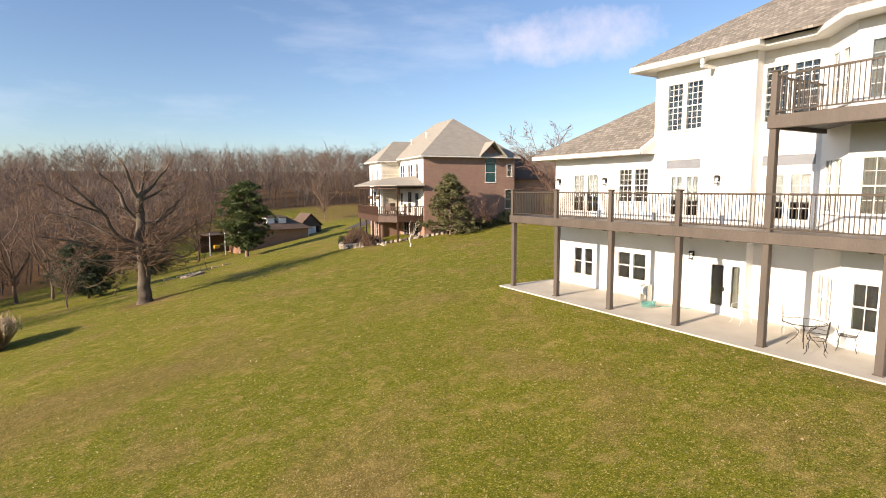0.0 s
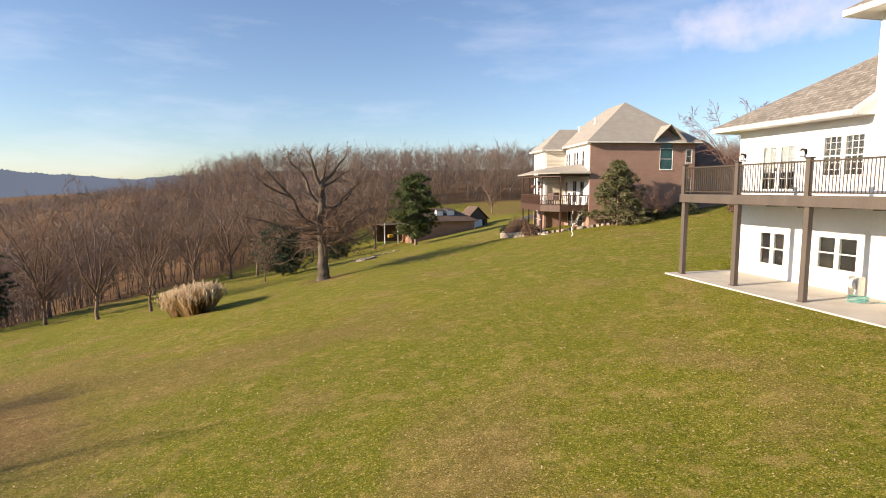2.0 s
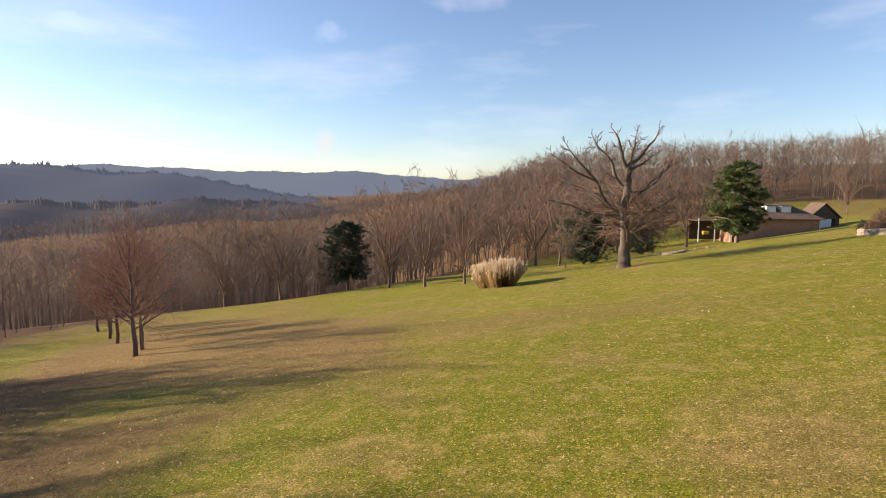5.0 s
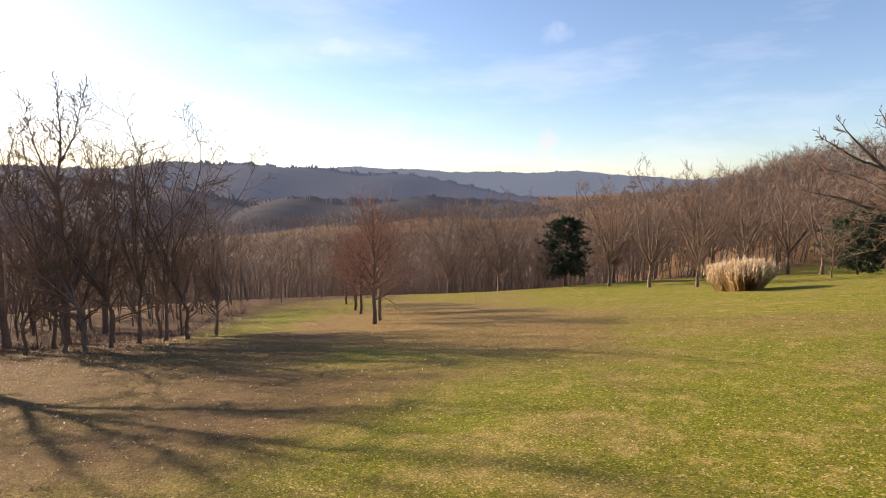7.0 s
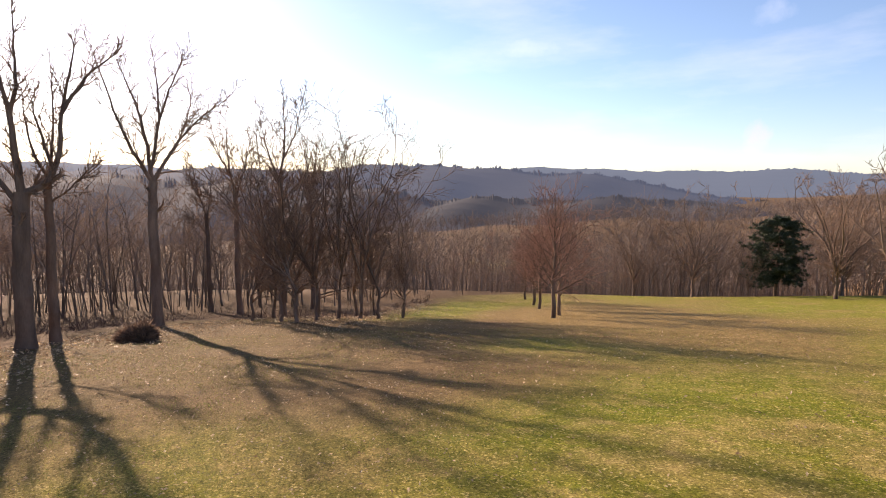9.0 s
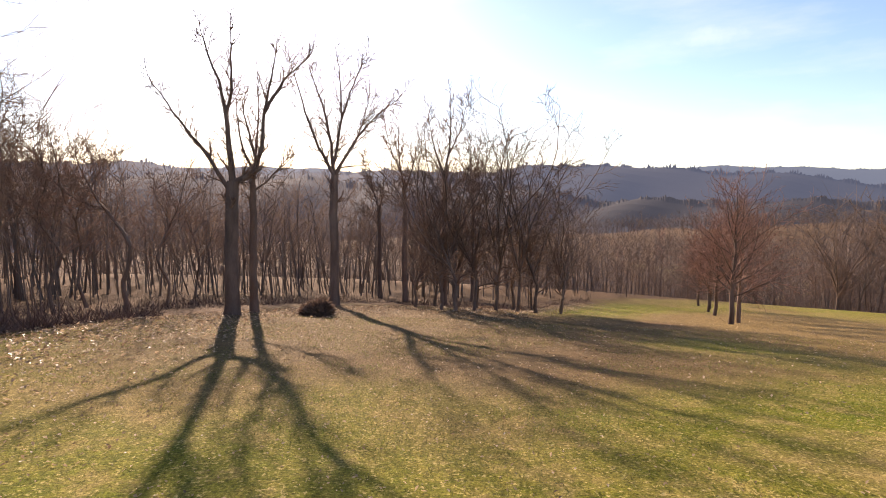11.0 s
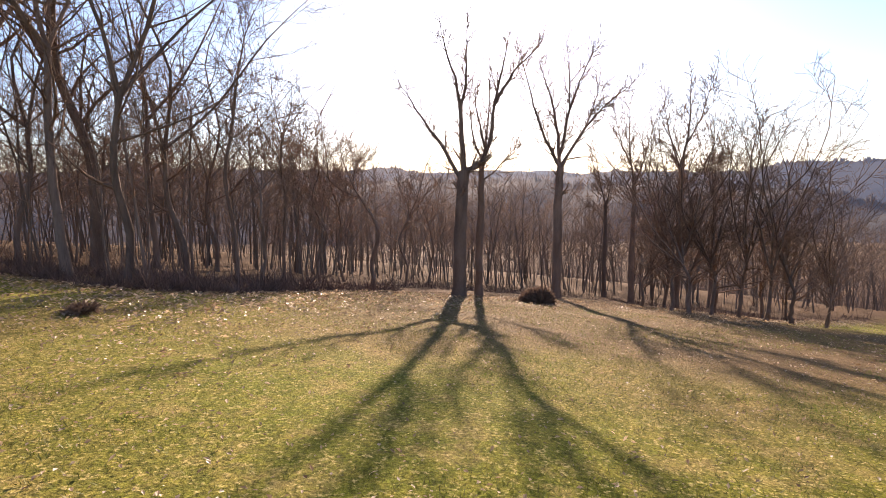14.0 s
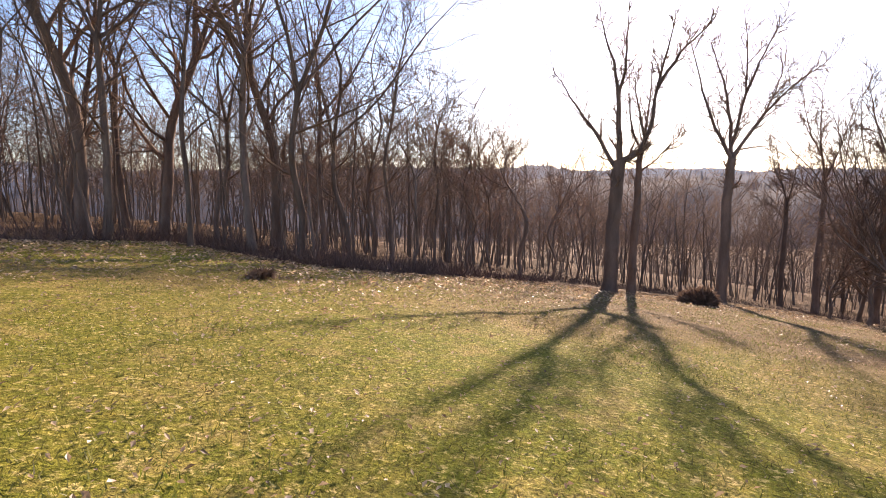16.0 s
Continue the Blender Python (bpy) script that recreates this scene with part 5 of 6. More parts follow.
baluster_me = bpy.data.meshes.new("baluster")
bm = block((-0.011, -0.011, 0), (0.011, 0.011, 1.0))
bm.to_mesh(baluster_me)
bm.free()
baluster_me.materials.append(M_RAIL)


def railing(label, a, b, z, height, posts, post_at=()):
    """Rail posts with caps, two rails and upright bars between the points a and b."""
    MR, length = wall_frame(a, b)
    rail = thing("railing", (a[0], a[1], z), label, "railing", "deck railings")
    part("top_rail", soft_block((0, -0.03, z + height - 0.06), (length, 0.03, z + height), MR, 0.008), M_RAIL, rail)
    part("bottom_rail", soft_block((0, -0.02, z + 0.08), (length, 0.02, z + 0.12), MR, 0.006), M_RAIL, rail)
    for u in post_at:
        p = part("rail_post", soft_block((u - 0.085, -0.085, z - 0.05), (u + 0.085, 0.085, z + height + 0.06), MR, 0.01), M_BROWN, rail)
        part("cap", soft_block((u - 0.12, -0.12, z + height + 0.06), (u + 0.12, 0.12, z + height + 0.11), MR, 0.02), M_BROWN, p)
    n = int(length / 0.118)
    for i in range(1, n):
        u = length * i / n
        if all(abs(u - q) > 0.11 for q in post_at):
            shared("baluster", baluster_me, rail, MR @ Matrix.Translation((u, 0, z + 0.1)) @ Matrix.Diagonal((1, 1, height - 0.14, 1)))
    return rail


railing("bronze metal railing with square posts along the lower deck", (-0.08, 0.1), (-0.08, -18.2), 3.45, 1.13, None, [0.1 - y for y in POSTS[:4]] + [15.2])
railing("bronze metal railing across the lower deck's end", (X0 - 0.1, 0.14), (0.02, 0.14), 3.45, 1.13, None, [0.1])
railing("bronze metal railing with a square corner post round the upper deck", (-0.08, -12.04), (-0.08, -18.2), 6.8, 1.13, None, [0.06])
railing("bronze metal railing at the upper deck's end", (2.8, -12.04), (0.02, -12.04), 6.8, 1.13, None, [])


def rod(points, r, segs=5):
    out = [(*a, *b, r, r, 3) for a, b in zip(points, points[1:])]
    return out


def iron_chair(x, y, turn, mat, label):
    """A wrought-iron garden chair: round seat, hooped back, curved legs and arms."""
    chair = thing("garden_chair", (x, y, 0), label, "chair", "chairs on the terrace")
    M = Matrix.Translation((x, y, 0)) @ Matrix.Rotation(radians(turn), 4, "Z")

    def curve(pts, r):
        return rod([tuple(M @ Vector(p)) for p in pts], r)

    def ring(cx, cz, r, n=14):
        return [(cx + r * math.cos(6.2832 * i / n), r * math.sin(6.2832 * i / n), cz) for i in range(n + 1)]

    seat = curve(ring(0, 0.44, 0.24), 0.012)
    for i in range(-4, 5):
        h = math.sqrt(max(0, 0.0576 - (0.05 * i) ** 2))
        seat += curve([(0.05 * i, -h, 0.44), (0.05 * i, h, 0.44)], 0.005)
    mesh_part("seat", tubes(np.array(seat), "seat"), mat, chair)
    hoop = [(-0.22 - 0.06 * math.sin(a), 0.26 * math.cos(a), 0.46 + 0.52 * math.sin(a)) for a in np.linspace(0, math.pi, 13)]
    back = curve(hoop, 0.012)
    for i in range(-3, 4):
        back += curve([(-0.22, 0.06 * i, 0.45), (-0.26, 0.05 * i, 0.46 + 0.5 * math.sqrt(1 - (0.06 * i / 0.27) ** 2))], 0.005)
    back += curve([(-0.24, 0.09 * math.cos(a), 0.72 + 0.09 * math.sin(a)) for a in np.linspace(0, 6.28, 11)], 0.006)
    mesh_part("backrest", tubes(np.array(back), "backrest"), mat, chair)
    for s in (-1, 1):
        mesh_part("armrest", tubes(np.array(curve([(-0.24, 0.24 * s, 0.66), (0.0, 0.29 * s, 0.68), (0.2, 0.28 * s, 0.66), (0.23, 0.24 * s, 0.56), (0.19, 0.2 * s, 0.44)], 0.012)), "armrest"), mat, chair)
        for f in (-1, 1):
            mesh_part("leg", tubes(np.array(curve([(0.16 * f, 0.17 * s, 0.44), (0.22 * f, 0.23 * s, 0.25), (0.2 * f, 0.21 * s, 0.1), (0.27 * f, 0.25 * s, 0.0)], 0.011)), "leg"), mat, chair)
    return chair


iron_chair(1.75, -13.6, 200, M_IRON, "black wrought-iron garden chair at the round table")
iron_chair(0.55, -13.35, 110, M_IRON, "black wrought-iron garden chair pulled up to the round table")
iron_chair(1.9, -11.95, 290, M_PALE_IRON, "pale wrought-iron garden chair near the round table")
iron_chair(2.2, -10.15, 160, M_PALE_IRON, "cream wrought-iron garden chair by the terrace door")
table = thing("garden_table", (1.15, -12.7, 0), "round glass-topped wrought-iron garden table on the terrace", "table")
bm = bmesh.new()
bmesh.ops.create_cone(bm, cap_ends=True, segments=32, radius1=0.56, radius2=0.56, depth=0.012, matrix=Matrix.Translation((1.15, -12.7, 0.725)))
part("tabletop", bm, M_GLASS, table)
rim = rod([(1.15 + 0.57 * math.cos(a), -12.7 + 0.57 * math.sin(a), 0.725) for a in np.linspace(0, 6.2832, 29)], 0.016)
mesh_part("rim", tubes(np.array(rim), "rim"), M_IRON, table)
for k in range(4):
    a = k * 1.5708 + 0.5
    c, s = math.cos(a), math.sin(a)
    pts = [(1.15 + r * c, -12.7 + r * s, z) for r, z in ((0.5, 0.71), (0.3, 0.6), (0.12, 0.42), (0.2, 0.24), (0.34, 0.1), (0.42, 0.0))]
    mesh_part("leg", tubes(np.array(rod(pts, 0.014)), "leg"), M_IRON, table)

hose = thing("garden_hose", (1.6, -6.8, 0.02), "coiled teal garden hose lying on the terrace", "hose")
coil = [(1.6 + (0.3 + 0.05 * math.sin(5 * a)) * math.cos(a), -6.7 + (0.26 + 0.04 * math.cos(3 * a)) * math.sin(a), 0.03 + 0.008 * a) for a in np.linspace(0, 25, 110)]
mesh_part("coil", tubes(np.array(rod(coil, 0.016)), "coil"), M_HOSE, hose)
tail = [(1.9 + 0.12 * i, -6.9 - 0.11 * i + 0.2 * math.sin(i * 0.8), 0.02) for i in range(9)]
mesh_part("loose_end", tubes(np.array(rod(tail, 0.014)), "loose_end"), M_HOSE, hose)
reel = thing("hose_reel", (2.6, -5.75, 0), "pale plastic hose reel standing against the wall", "hose reel")
bm = bmesh.new()
bmesh.ops.create_cone(bm, cap_ends=True, segments=18, radius1=0.2, radius2=0.2, depth=0.26, matrix=Matrix.Translation((2.58, -5.75, 0.42)) @ Matrix.Rotation(radians(90), 4, "X"))
part("drum", bm, M_PALE_IRON, reel)
for dy in (-0.18, 0.18):
    part("stand", soft_block((2.42, -5.77 + dy, 0.0), (2.74, -5.73 + dy, 0.68), I4, 0.02), M_PALE_IRON, reel)

# ---- brown brick house ----
B0 = Matrix.Translation((8.0, 24.1, 0)) @ Matrix.Rotation(radians(-8), 4, "Z")
brick = thing("brick_house", B0 @ Vector((5, 6, 0)), "three-storey house of brown brick and white siding with grey hip roofs", "house")


def b_pt(a, b):
    v = B0 @ Vector((a, b, 0))
    return v.x, v.y


def b_wall(a, b, z0, z1, opens=(), mat=None):
    return house_wall(brick, b_pt(*a), b_pt(*b), z0, z1, opens, mat)


s_open = [(6.35, 7.55, 5.3, 7.2), (8.55, 9.35, 2.7, 4.6), (8.75, 9.35, 5.9, 7.1)]
S = b_wall((0, 0), (9.6, 0), -1.6, 7.7, s_open, M_BRICK)
w = window(brick, S, s_open[0], 1, 2, M_TEAL, None, None)
arch = bmesh.new()
vs = [arch.verts.new(S @ Vector((6.95 + 0.6 * math.cos(a), d, 7.2 + 0.6 * math.sin(a)))) for d in (0.005, 0.05) for a in np.linspace(0, math.pi, 13)]
for d in (0, 13):
    arch.faces.new(vs[d:d + 13])
for i in range(12):
    arch.faces.new((vs[i], vs[i + 1], vs[i + 14], vs[i + 13]))
part("arched_light", arch, M_TEAL, w)
for o in s_open[1:]:
    window(brick, S, o, 1, 2, M_GLASS, None, M_CURTAIN)
w_open = [(6.0, 6.6, 5.45, 7.1), (4.35, 4.95, 5.45, 7.1), (3.6, 4.2, 5.45, 7.1), (1.85, 2.45, 5.45, 7.1), (1.1, 1.7, 5.45, 7.1), (5.6, 6.7, 2.9, 4.3), (3.4, 4.6, 2.3, 4.4), (1.0, 1.8, 2.9, 4.3), (2.0, 3.8, -0.6, 1.4), (5.0, 6.5, 0.0, 1.3)]
# Lower wall in dark brick puts the shade under the deck into its colour.
b_wall((0, 8.2), (0, 0.22), -1.6, 1.75, [o for o in w_open if o[2] < 1], M_BRICK)
Wb = b_wall((0, 8.2), (0, 0.22), 1.75, 7.7, [o for o in w_open if o[2] > 1], M_WHITE)
for o in w_open:
    window(brick, Wb, o, 2 if o[2] < 5 else 1, 2, M_DARKPANE)
# Wing walls likewise: brick below paints in the shade under the deck.
b_wall((-1.88, 7.4), (0, 7.4), -1.6, 1.75, (), M_BRICK)
b_wall((-1.88, 7.4), (0, 7.4), 1.75, 7.5, (), M_SIDING)
n_open = [(0.9, 1.35, 5.0, 6.75), (3.0, 3.45, 5.0, 6.75), (1.6, 2.6, 2.3, 4.4), (0.8, 1.6, -0.5, 1.3), (2.4, 3.2, -0.5, 1.3)]
b_wall((-2.1, 11.8), (-2.1, 7.4), -1.6, 1.75, [o for o in n_open if o[2] < 1], M_BRICK)
Nb = b_wall((-2.1, 11.8), (-2.1, 7.4), 1.75, 7.5, [o for o in n_open if o[2] > 1], M_WHITE)
for o in n_open:
    fw = window(brick, Nb, o, 1, 2, M_DARKPANE)
    if o[2] > 5:
        c = (o[0] + o[1]) / 2
        arch = bmesh.new()
        vs = [arch.verts.new(Nb @ Vector((c + 0.22 * math.cos(a), 0.012, o[3] + 0.22 * math.sin(a)))) for a in np.linspace(0, math.pi, 9)]
        arch.faces.new(vs)
        part("arched_head", arch, M_DARKPANE, fw)
for a, b in (((9.6, 0.22), (9.6, 13)), ((9.38, 13), (0, 13)), ((0, 12.78), (0, 11.8)), ((-0.22, 11.8), (-1.88, 11.8))):
    b_wall(a, b, -1.6, 7.5, (), M_BRICK)
for z in (2.0, 4.95):
    part("floor", block((0.25, 0.25, z), (9.35, 12.7, z + 0.2), B0), M_ROOM, brick)
part("partition", block((2.6, 0.3, -1.0), (2.75, 12.7, 7.4), B0), M_ROOM, brick)


def b3(a, b, z):
    v = B0 @ Vector((a, b, z))
    return tuple(v)


slab_roof("roof", [b3(-0.45, -0.45, 7.7), b3(10.05, -0.45, 7.7), b3(10.05, 13.4, 7.7), b3(-0.45, 13.4, 7.7), b3(4.8, 4.3, 11.75), b3(4.8, 9.0, 11.75)], [(0, 1, 4), (1, 2, 5, 4), (2, 3, 5), (3, 0, 4, 5)], M_SHINGLE_GREY, brick)
slab_roof("wing_roof", [b3(-2.55, 6.95, 7.5), b3(-2.55, 12.3, 7.5), b3(3.2, 6.95, 7.5), b3(3.2, 12.3, 7.5), b3(0.0, 9.6, 9.7), b3(3.2, 9.6, 9.7)], [(0, 1, 4), (0, 4, 5, 2), (1, 3, 5, 4)], M_SHINGLE_GREY, brick)
for a, b, z in (((-0.45, 6.9), (-0.45, -0.45), 7.58), ((-0.45, -0.45), (10.05, -0.45), 7.58), ((-2.55, 6.95), (-0.4, 6.95), 7.38), ((-2.55, 12.3), (-2.55, 6.95), 7.38)):
    MG, lg = wall_frame(b_pt(*a), b_pt(*b))
    part("gutter", soft_block((0, -0.42, z + 0.05), (lg, 0.05, z + 0.15), MG, 0.02), M_TRIM, brick)
# cross gable over the arched window
slab_roof("gable_roof", [b3(5.5, -0.75, 7.75), b3(6.95, -0.75, 9.15), b3(8.4, -0.75, 7.75), b3(5.5, 2.2, 7.75), b3(6.95, 2.6, 9.15), b3(8.4, 2.2, 7.75)], [(0, 1, 4, 3), (1, 2, 5, 4)], M_SHINGLE_GREY, brick)
faces_part("gable_wall", [b3(5.8, -0.03, 7.55), b3(8.1, -0.03, 7.55), b3(6.95, -0.03, 8.95), b3(5.8, 0.2, 7.55), b3(8.1, 0.2, 7.55), b3(6.95, 0.2, 8.95)], [(0, 1, 2), (5, 4, 3), (0, 3, 4, 1), (1, 4, 5, 2), (2, 5, 3, 0)], M_BRICK, brick)
part("roof_vent", soft_block((2.2, 5.3, 9.9), (2.38, 5.5, 10.5), B0, 0.02), M_TRIM, brick)
part("roof_vent", soft_block((1.6, 8.2, 9.4), (1.75, 8.35, 10.0), B0, 0.02), M_TRIM, brick)
# lower rear wing beyond the brick wall
b_wall((9.6, 2.0), (14.5, 2.0), -1, 5.6, (), M_BRICK)
slab_roof("rear_roof", [b3(9.4, 1.5, 5.6), b3(15, 1.5, 5.6), b3(15, 8, 5.6), b3(9.4, 8, 5.6), b3(10.5, 4.8, 8.3), b3(13.0, 4.8, 8.3)], [(0, 1, 5, 4), (1, 2, 5), (2, 3, 4, 5), (3, 0, 4)], M_ROOF_BROWN, brick)

porch = thing("covered_deck", B0 @ Vector((-1.6, 4, 0)), "dark red-stained raised deck under a grey porch roof", "deck")
foot = [(-0.02, 0.2), (-2.6, 0.2), (-4.0, 1.6), (-4.0, 9.6), (-2.12, 9.6), (-2.12, 7.38), (-0.02, 7.38)]
# Floor is stained wood; the ceiling's dark colour paints in the porch shade.
for z0, z1, name, mat in ((1.75, 2.1, "floor", M_DECKWOOD), (4.72, 4.9, "ceiling", M_DECKWOOD)):
    vs = [b3(a, b, z) for z in (z0, z1) for a, b in foot]
    faces_part(name, vs, [tuple(range(6, -1, -1)), tuple(range(7, 14))] + [(i, (i + 1) % 7, (i + 1) % 7 + 7, i + 7) for i in range(7)], mat, porch)
slab_roof("porch_roof", [b3(-0.02, -0.35, 4.95), b3(-2.8, -0.35, 4.95), b3(-4.35, 1.4, 4.95), b3(-4.35, 9.9, 4.95), b3(-2.15, 9.9, 5.6), b3(-2.15, 7.38, 5.6), b3(-0.02, 7.38, 5.85), b3(-0.02, 2.4, 5.85)], [(0, 1, 2, 7), (7, 2, 3, 4, 5, 6)], M_SHINGLE_GREY, porch)
for a, b in ((-2.5, 0.35), (-3.85, 1.7), (-3.85, 4.2), (-3.85, 6.8), (-3.85, 9.4)):
    part("post", block((a - 0.07, b - 0.07, -1.9), (a + 0.07, b + 0.07, 1.75), B0), M_DECKWOOD, porch)
    part("column", block((a - 0.06, b - 0.06, 2.1), (a + 0.06, b + 0.06, 4.72), B0), M_DECKWOOD, porch)
deck_bar = bpy.data.meshes.new("picket")
bm = block((-0.03, -0.02, 0), (0.03, 0.02, 0.95))
bm.to_mesh(deck_bar)
bm.free()
deck_bar.materials.append(M_DECKWOOD)
for (a0, b0_), (a1, b1_) in zip(foot[:4], foot[1:5]):
    MR, lr = wall_frame(b_pt(a0, b0_), b_pt(a1, b1_))
    part("top_rail", block((0, -0.06, 3.0), (lr, 0.06, 3.07), MR), M_DECKWOOD, porch)
    part("skirt", block((0, -0.02, 1.6), (lr, 0.05, 2.2), MR), M_DECKWOOD, porch)
    for i in range(int(lr / 0.19)):
        shared("picket", deck_bar, porch, MR @ Matrix.Translation((0.1 + 0.19 * i, 0, 2.1)))
for a, b, k in ((-1.5, 2.0, 0), (-2.6, 3.6, 1), (-1.4, 5.2, 2)):
    seat = thing("deck_chair", B0 @ Vector((a, b, 2.1)), "dark wooden chair on the covered deck", "chair", "chairs on the covered deck")
    MC = B0 @ Matrix.Translation((a, b, 2.1)) @ Matrix.Rotation(0.8 * k, 4, "Z")
    part("seat", soft_block((-0.3, -0.3, 0.38), (0.3, 0.3, 0.45), MC, 0.02), M_DECKWOOD, seat)
    part("backrest", soft_block((0.24, -0.3, 0.45), (0.3, 0.3, 1.15), MC, 0.02), M_DECKWOOD, seat)
    for sx in (-0.26, 0.26):
        for sy in (-0.26, 0.26):
            part("leg", block((sx - 0.03, sy - 0.03, 0), (sx + 0.03, sy + 0.03, 0.38), MC), M_DECKWOOD, seat)
for a, b in ((-3.7, 3.0), (-3.7, 5.6)):
    pot = thing("hanging_basket", B0 @ Vector((a, b, 3.9)), "brown hanging flower basket under the porch roof", "basket", "hanging baskets")
    bm = bmesh.new()
    bmesh.ops.create_uvsphere(bm, u_segments=12, v_segments=8, radius=0.24, matrix=B0 @ Matrix.Translation((a, b, 3.85)) @ Matrix.Diagonal((1, 1, 0.7, 1)))
    part("plants", bm, M_SHRUB, pot)
    part("cord", block((a - 0.01, b - 0.01, 4.0), (a + 0.01, b + 0.01, 4.72), B0), M_IRON, pot)

part_base = tagged(part("lower_patio", soft_block((-3.9, 0.3, -1.9), (-0.02, 7.3, -0.45), B0, 0.03), M_CONCRETE), "pale paved patio below the covered deck", "patio", kind="structure")

# stone edging of the planting bed by the brick house
stone_me = []
for k in range(4):
    bm = soft_block((-0.28, -0.16, 0), (0.28, 0.16, 0.26), I4, 0.06)
    rs = random.Random(k)
    for v in bm.verts:
        v.co += Vector((rs.uniform(-0.05, 0.05), rs.uniform(-0.03, 0.03), rs.uniform(-0.03, 0.03)))
    me = bpy.data.meshes.new("stone")
    bm.to_mesh(me)
    bm.free()
    me.materials.append(M_STONE)
    stone_me.append(me)
edging = thing("stone_edging", (3.0, 28, -0.6), "low curved stone edging round the planting bed", "edging")
rs = random.Random(3)
for i in range(46):
    f = i / 45
    x = 4.6 - 2.4 * math.sin(math.pi * min(1, f * 1.6)) + 6.5 * max(0, f - 0.62) / 0.38
    y = 34.5 - 13.5 * f
    if f > 0.62:
        y = 34.5 - 13.5 * 0.62 - (f - 0.62) * 9.5
    for h in range(2 if f < 0.6 else 1):
        shared("stone", stone_me[(i + h) % 4], edging, Matrix.Translation((x + rs.uniform(-0.06, 0.06), y, land_at(x, y) - 0.06 + 0.24 * h)) @ Matrix.Rotation(1.5708 + rs.uniform(-0.5, 0.5) - 0.8 * (f > 0.6), 4, "Z"))


def shrub(x, y, radius, height, mat, seed, label, name="shrub", n=2600, size=0.16):
    """A bush: short stems and a loose cloud of small twigs and leaves."""
    rng = np.random.RandomState(seed)
    z = land_at(x, y)
    bush = thing(name, (x, y, z), label, "shrub")
    stems = []
    for i in range(14):
        a = rng.rand() * 6.283
        stems.append((x, y, z - 0.05, x + math.cos(a) * radius * 0.6, y + math.sin(a) * radius * 0.6, z + height * rng.uniform(0.5, 0.85), 0.02, 0.008, 3))
    mesh_part("stems", tubes(np.array(stems), "stems"), M_BARK, bush)
    d = rng.normal(0, 1, (n, 3))
    d /= np.linalg.norm(d, axis=1, keepdims=True)
    d[:, 2] = np.abs(d[:, 2])
    rr = rng.uniform(0.45, 1.0, (n, 1)) ** 0.6 * (1 + 0.18 * np.sin(4 * d[:, :1] + seed) + 0.15 * np.sin(5 * d[:, 1:2]))
    c = np.array([x, y, z + 0.05]) + d * rr * np.array([radius, radius, height])
    u = rng.normal(0, 1, (n, 3)) + d
    u /= np.linalg.norm(u, axis=1, keepdims=True)
    s = np.cross(u, rng.normal(0, 1, (n, 3)))
    s /= np.linalg.norm(s, axis=1, keepdims=True)
    tri = np.stack([c - s * size * 0.22, c + s * size * 0.22, c + u * size * rng.uniform(0.6, 1.5, (n, 1))], 1)
    mesh_part("foliage", triangles(tri, "foliage"), mat, bush)
    return bush


shrub(3.6, 31.0, 1.1, 1.5, M_SHRUB, 1, "brown leafless shrub in the stone-edged bed")
shrub(3.7, 29.0, 1.2, 1.4, M_SHRUB, 2, "rust-brown shrub in the stone-edged bed")
shrub(3.4, 33.0, 0.7, 0.8, M_BOXWOOD, 3, "small clipped green shrub in the stone-edged bed")
shrub(3.9, 27.2, 0.9, 1.0, M_SHRUB, 4, "low brown shrub by the patio steps")
shrub(13.4, 21.6, 0.9, 0.9, M_BOXWOOD, 5, "low dark shrub against the brick wall")
shrub(15.6, 21.4, 1.1, 1.1, M_BOXWOOD, 6, "dark evergreen shrub against the brick wall")
shrub(11.9, 21.9, 1.0, 0.8, M_BOXWOOD, 7, "spreading dark shrub under the brick wall")
shrub(17.8, 17.0, 1.3, 1.5, M_SHRUB, 8, "brown twiggy shrub near the deck")
shrub(-39.9, -19.9, 0.55, 0.4, M_SHRUB, 9, "low dark clump of dry grass on the crest", "grass_clump", 3500, 0.3)
shrub(-23.9, -27.9, 0.24, 0.1, M_SHRUB, 10, "low heap of dead brush on the lawn", "brush_heap", 600, 0.11)
small = bare_tree("ornamental_tree", "small bare ornamental tree in front of the brick wall", wood_tree(131, 3.4, 0.07, 0.12, 0.2, 5, 1.6, 0.24, 0.75), M_BARK_PALE, M_TWIG_RED)
plant(small, 13.2, 20.9, 0)
pale = bare_tree("ornamental_tree", "small pale-trunked bare tree before the covered deck", wood_tree(133, 2.4, 0.06, 0.3, 0.4, 3, 0.8, 0.2, 0.6), M_PALE_IRON, M_TWIG)
plant(pale, 4.6, 20.3, 0)
plant(bare_tree("garden_tree", "bare tree with fine reddish twigs behind the white house", wood_tree(135, 8.8, 0.13, 0.15, 0.22, 7, 1.4, 0.24, 0.65, (0, 0), (0, 1.6, 1.4, 1.6), 0.3, 0.012), M_BARK, M_TWIG_RED), 19.0, 18.0, 0)
replant(small, 16.5, 12.5, 40, 1.1)

# ---- low brick ranch house beyond the pine ----
R0 = Matrix.Translation((10.6, 70.5, 0)) @ Matrix.Rotation(radians(10), 4, "Z") @ Matrix.Scale(0.86, 4)
RZ = land_at(6, 70) + 0.1
ranch = thing("ranch_house", (3, 72, RZ), "low pale brick ranch house with a grey-brown roof", "house")


RF = R0 @ Matrix.Diagonal((1, 1, 1 / 0.86, 1))


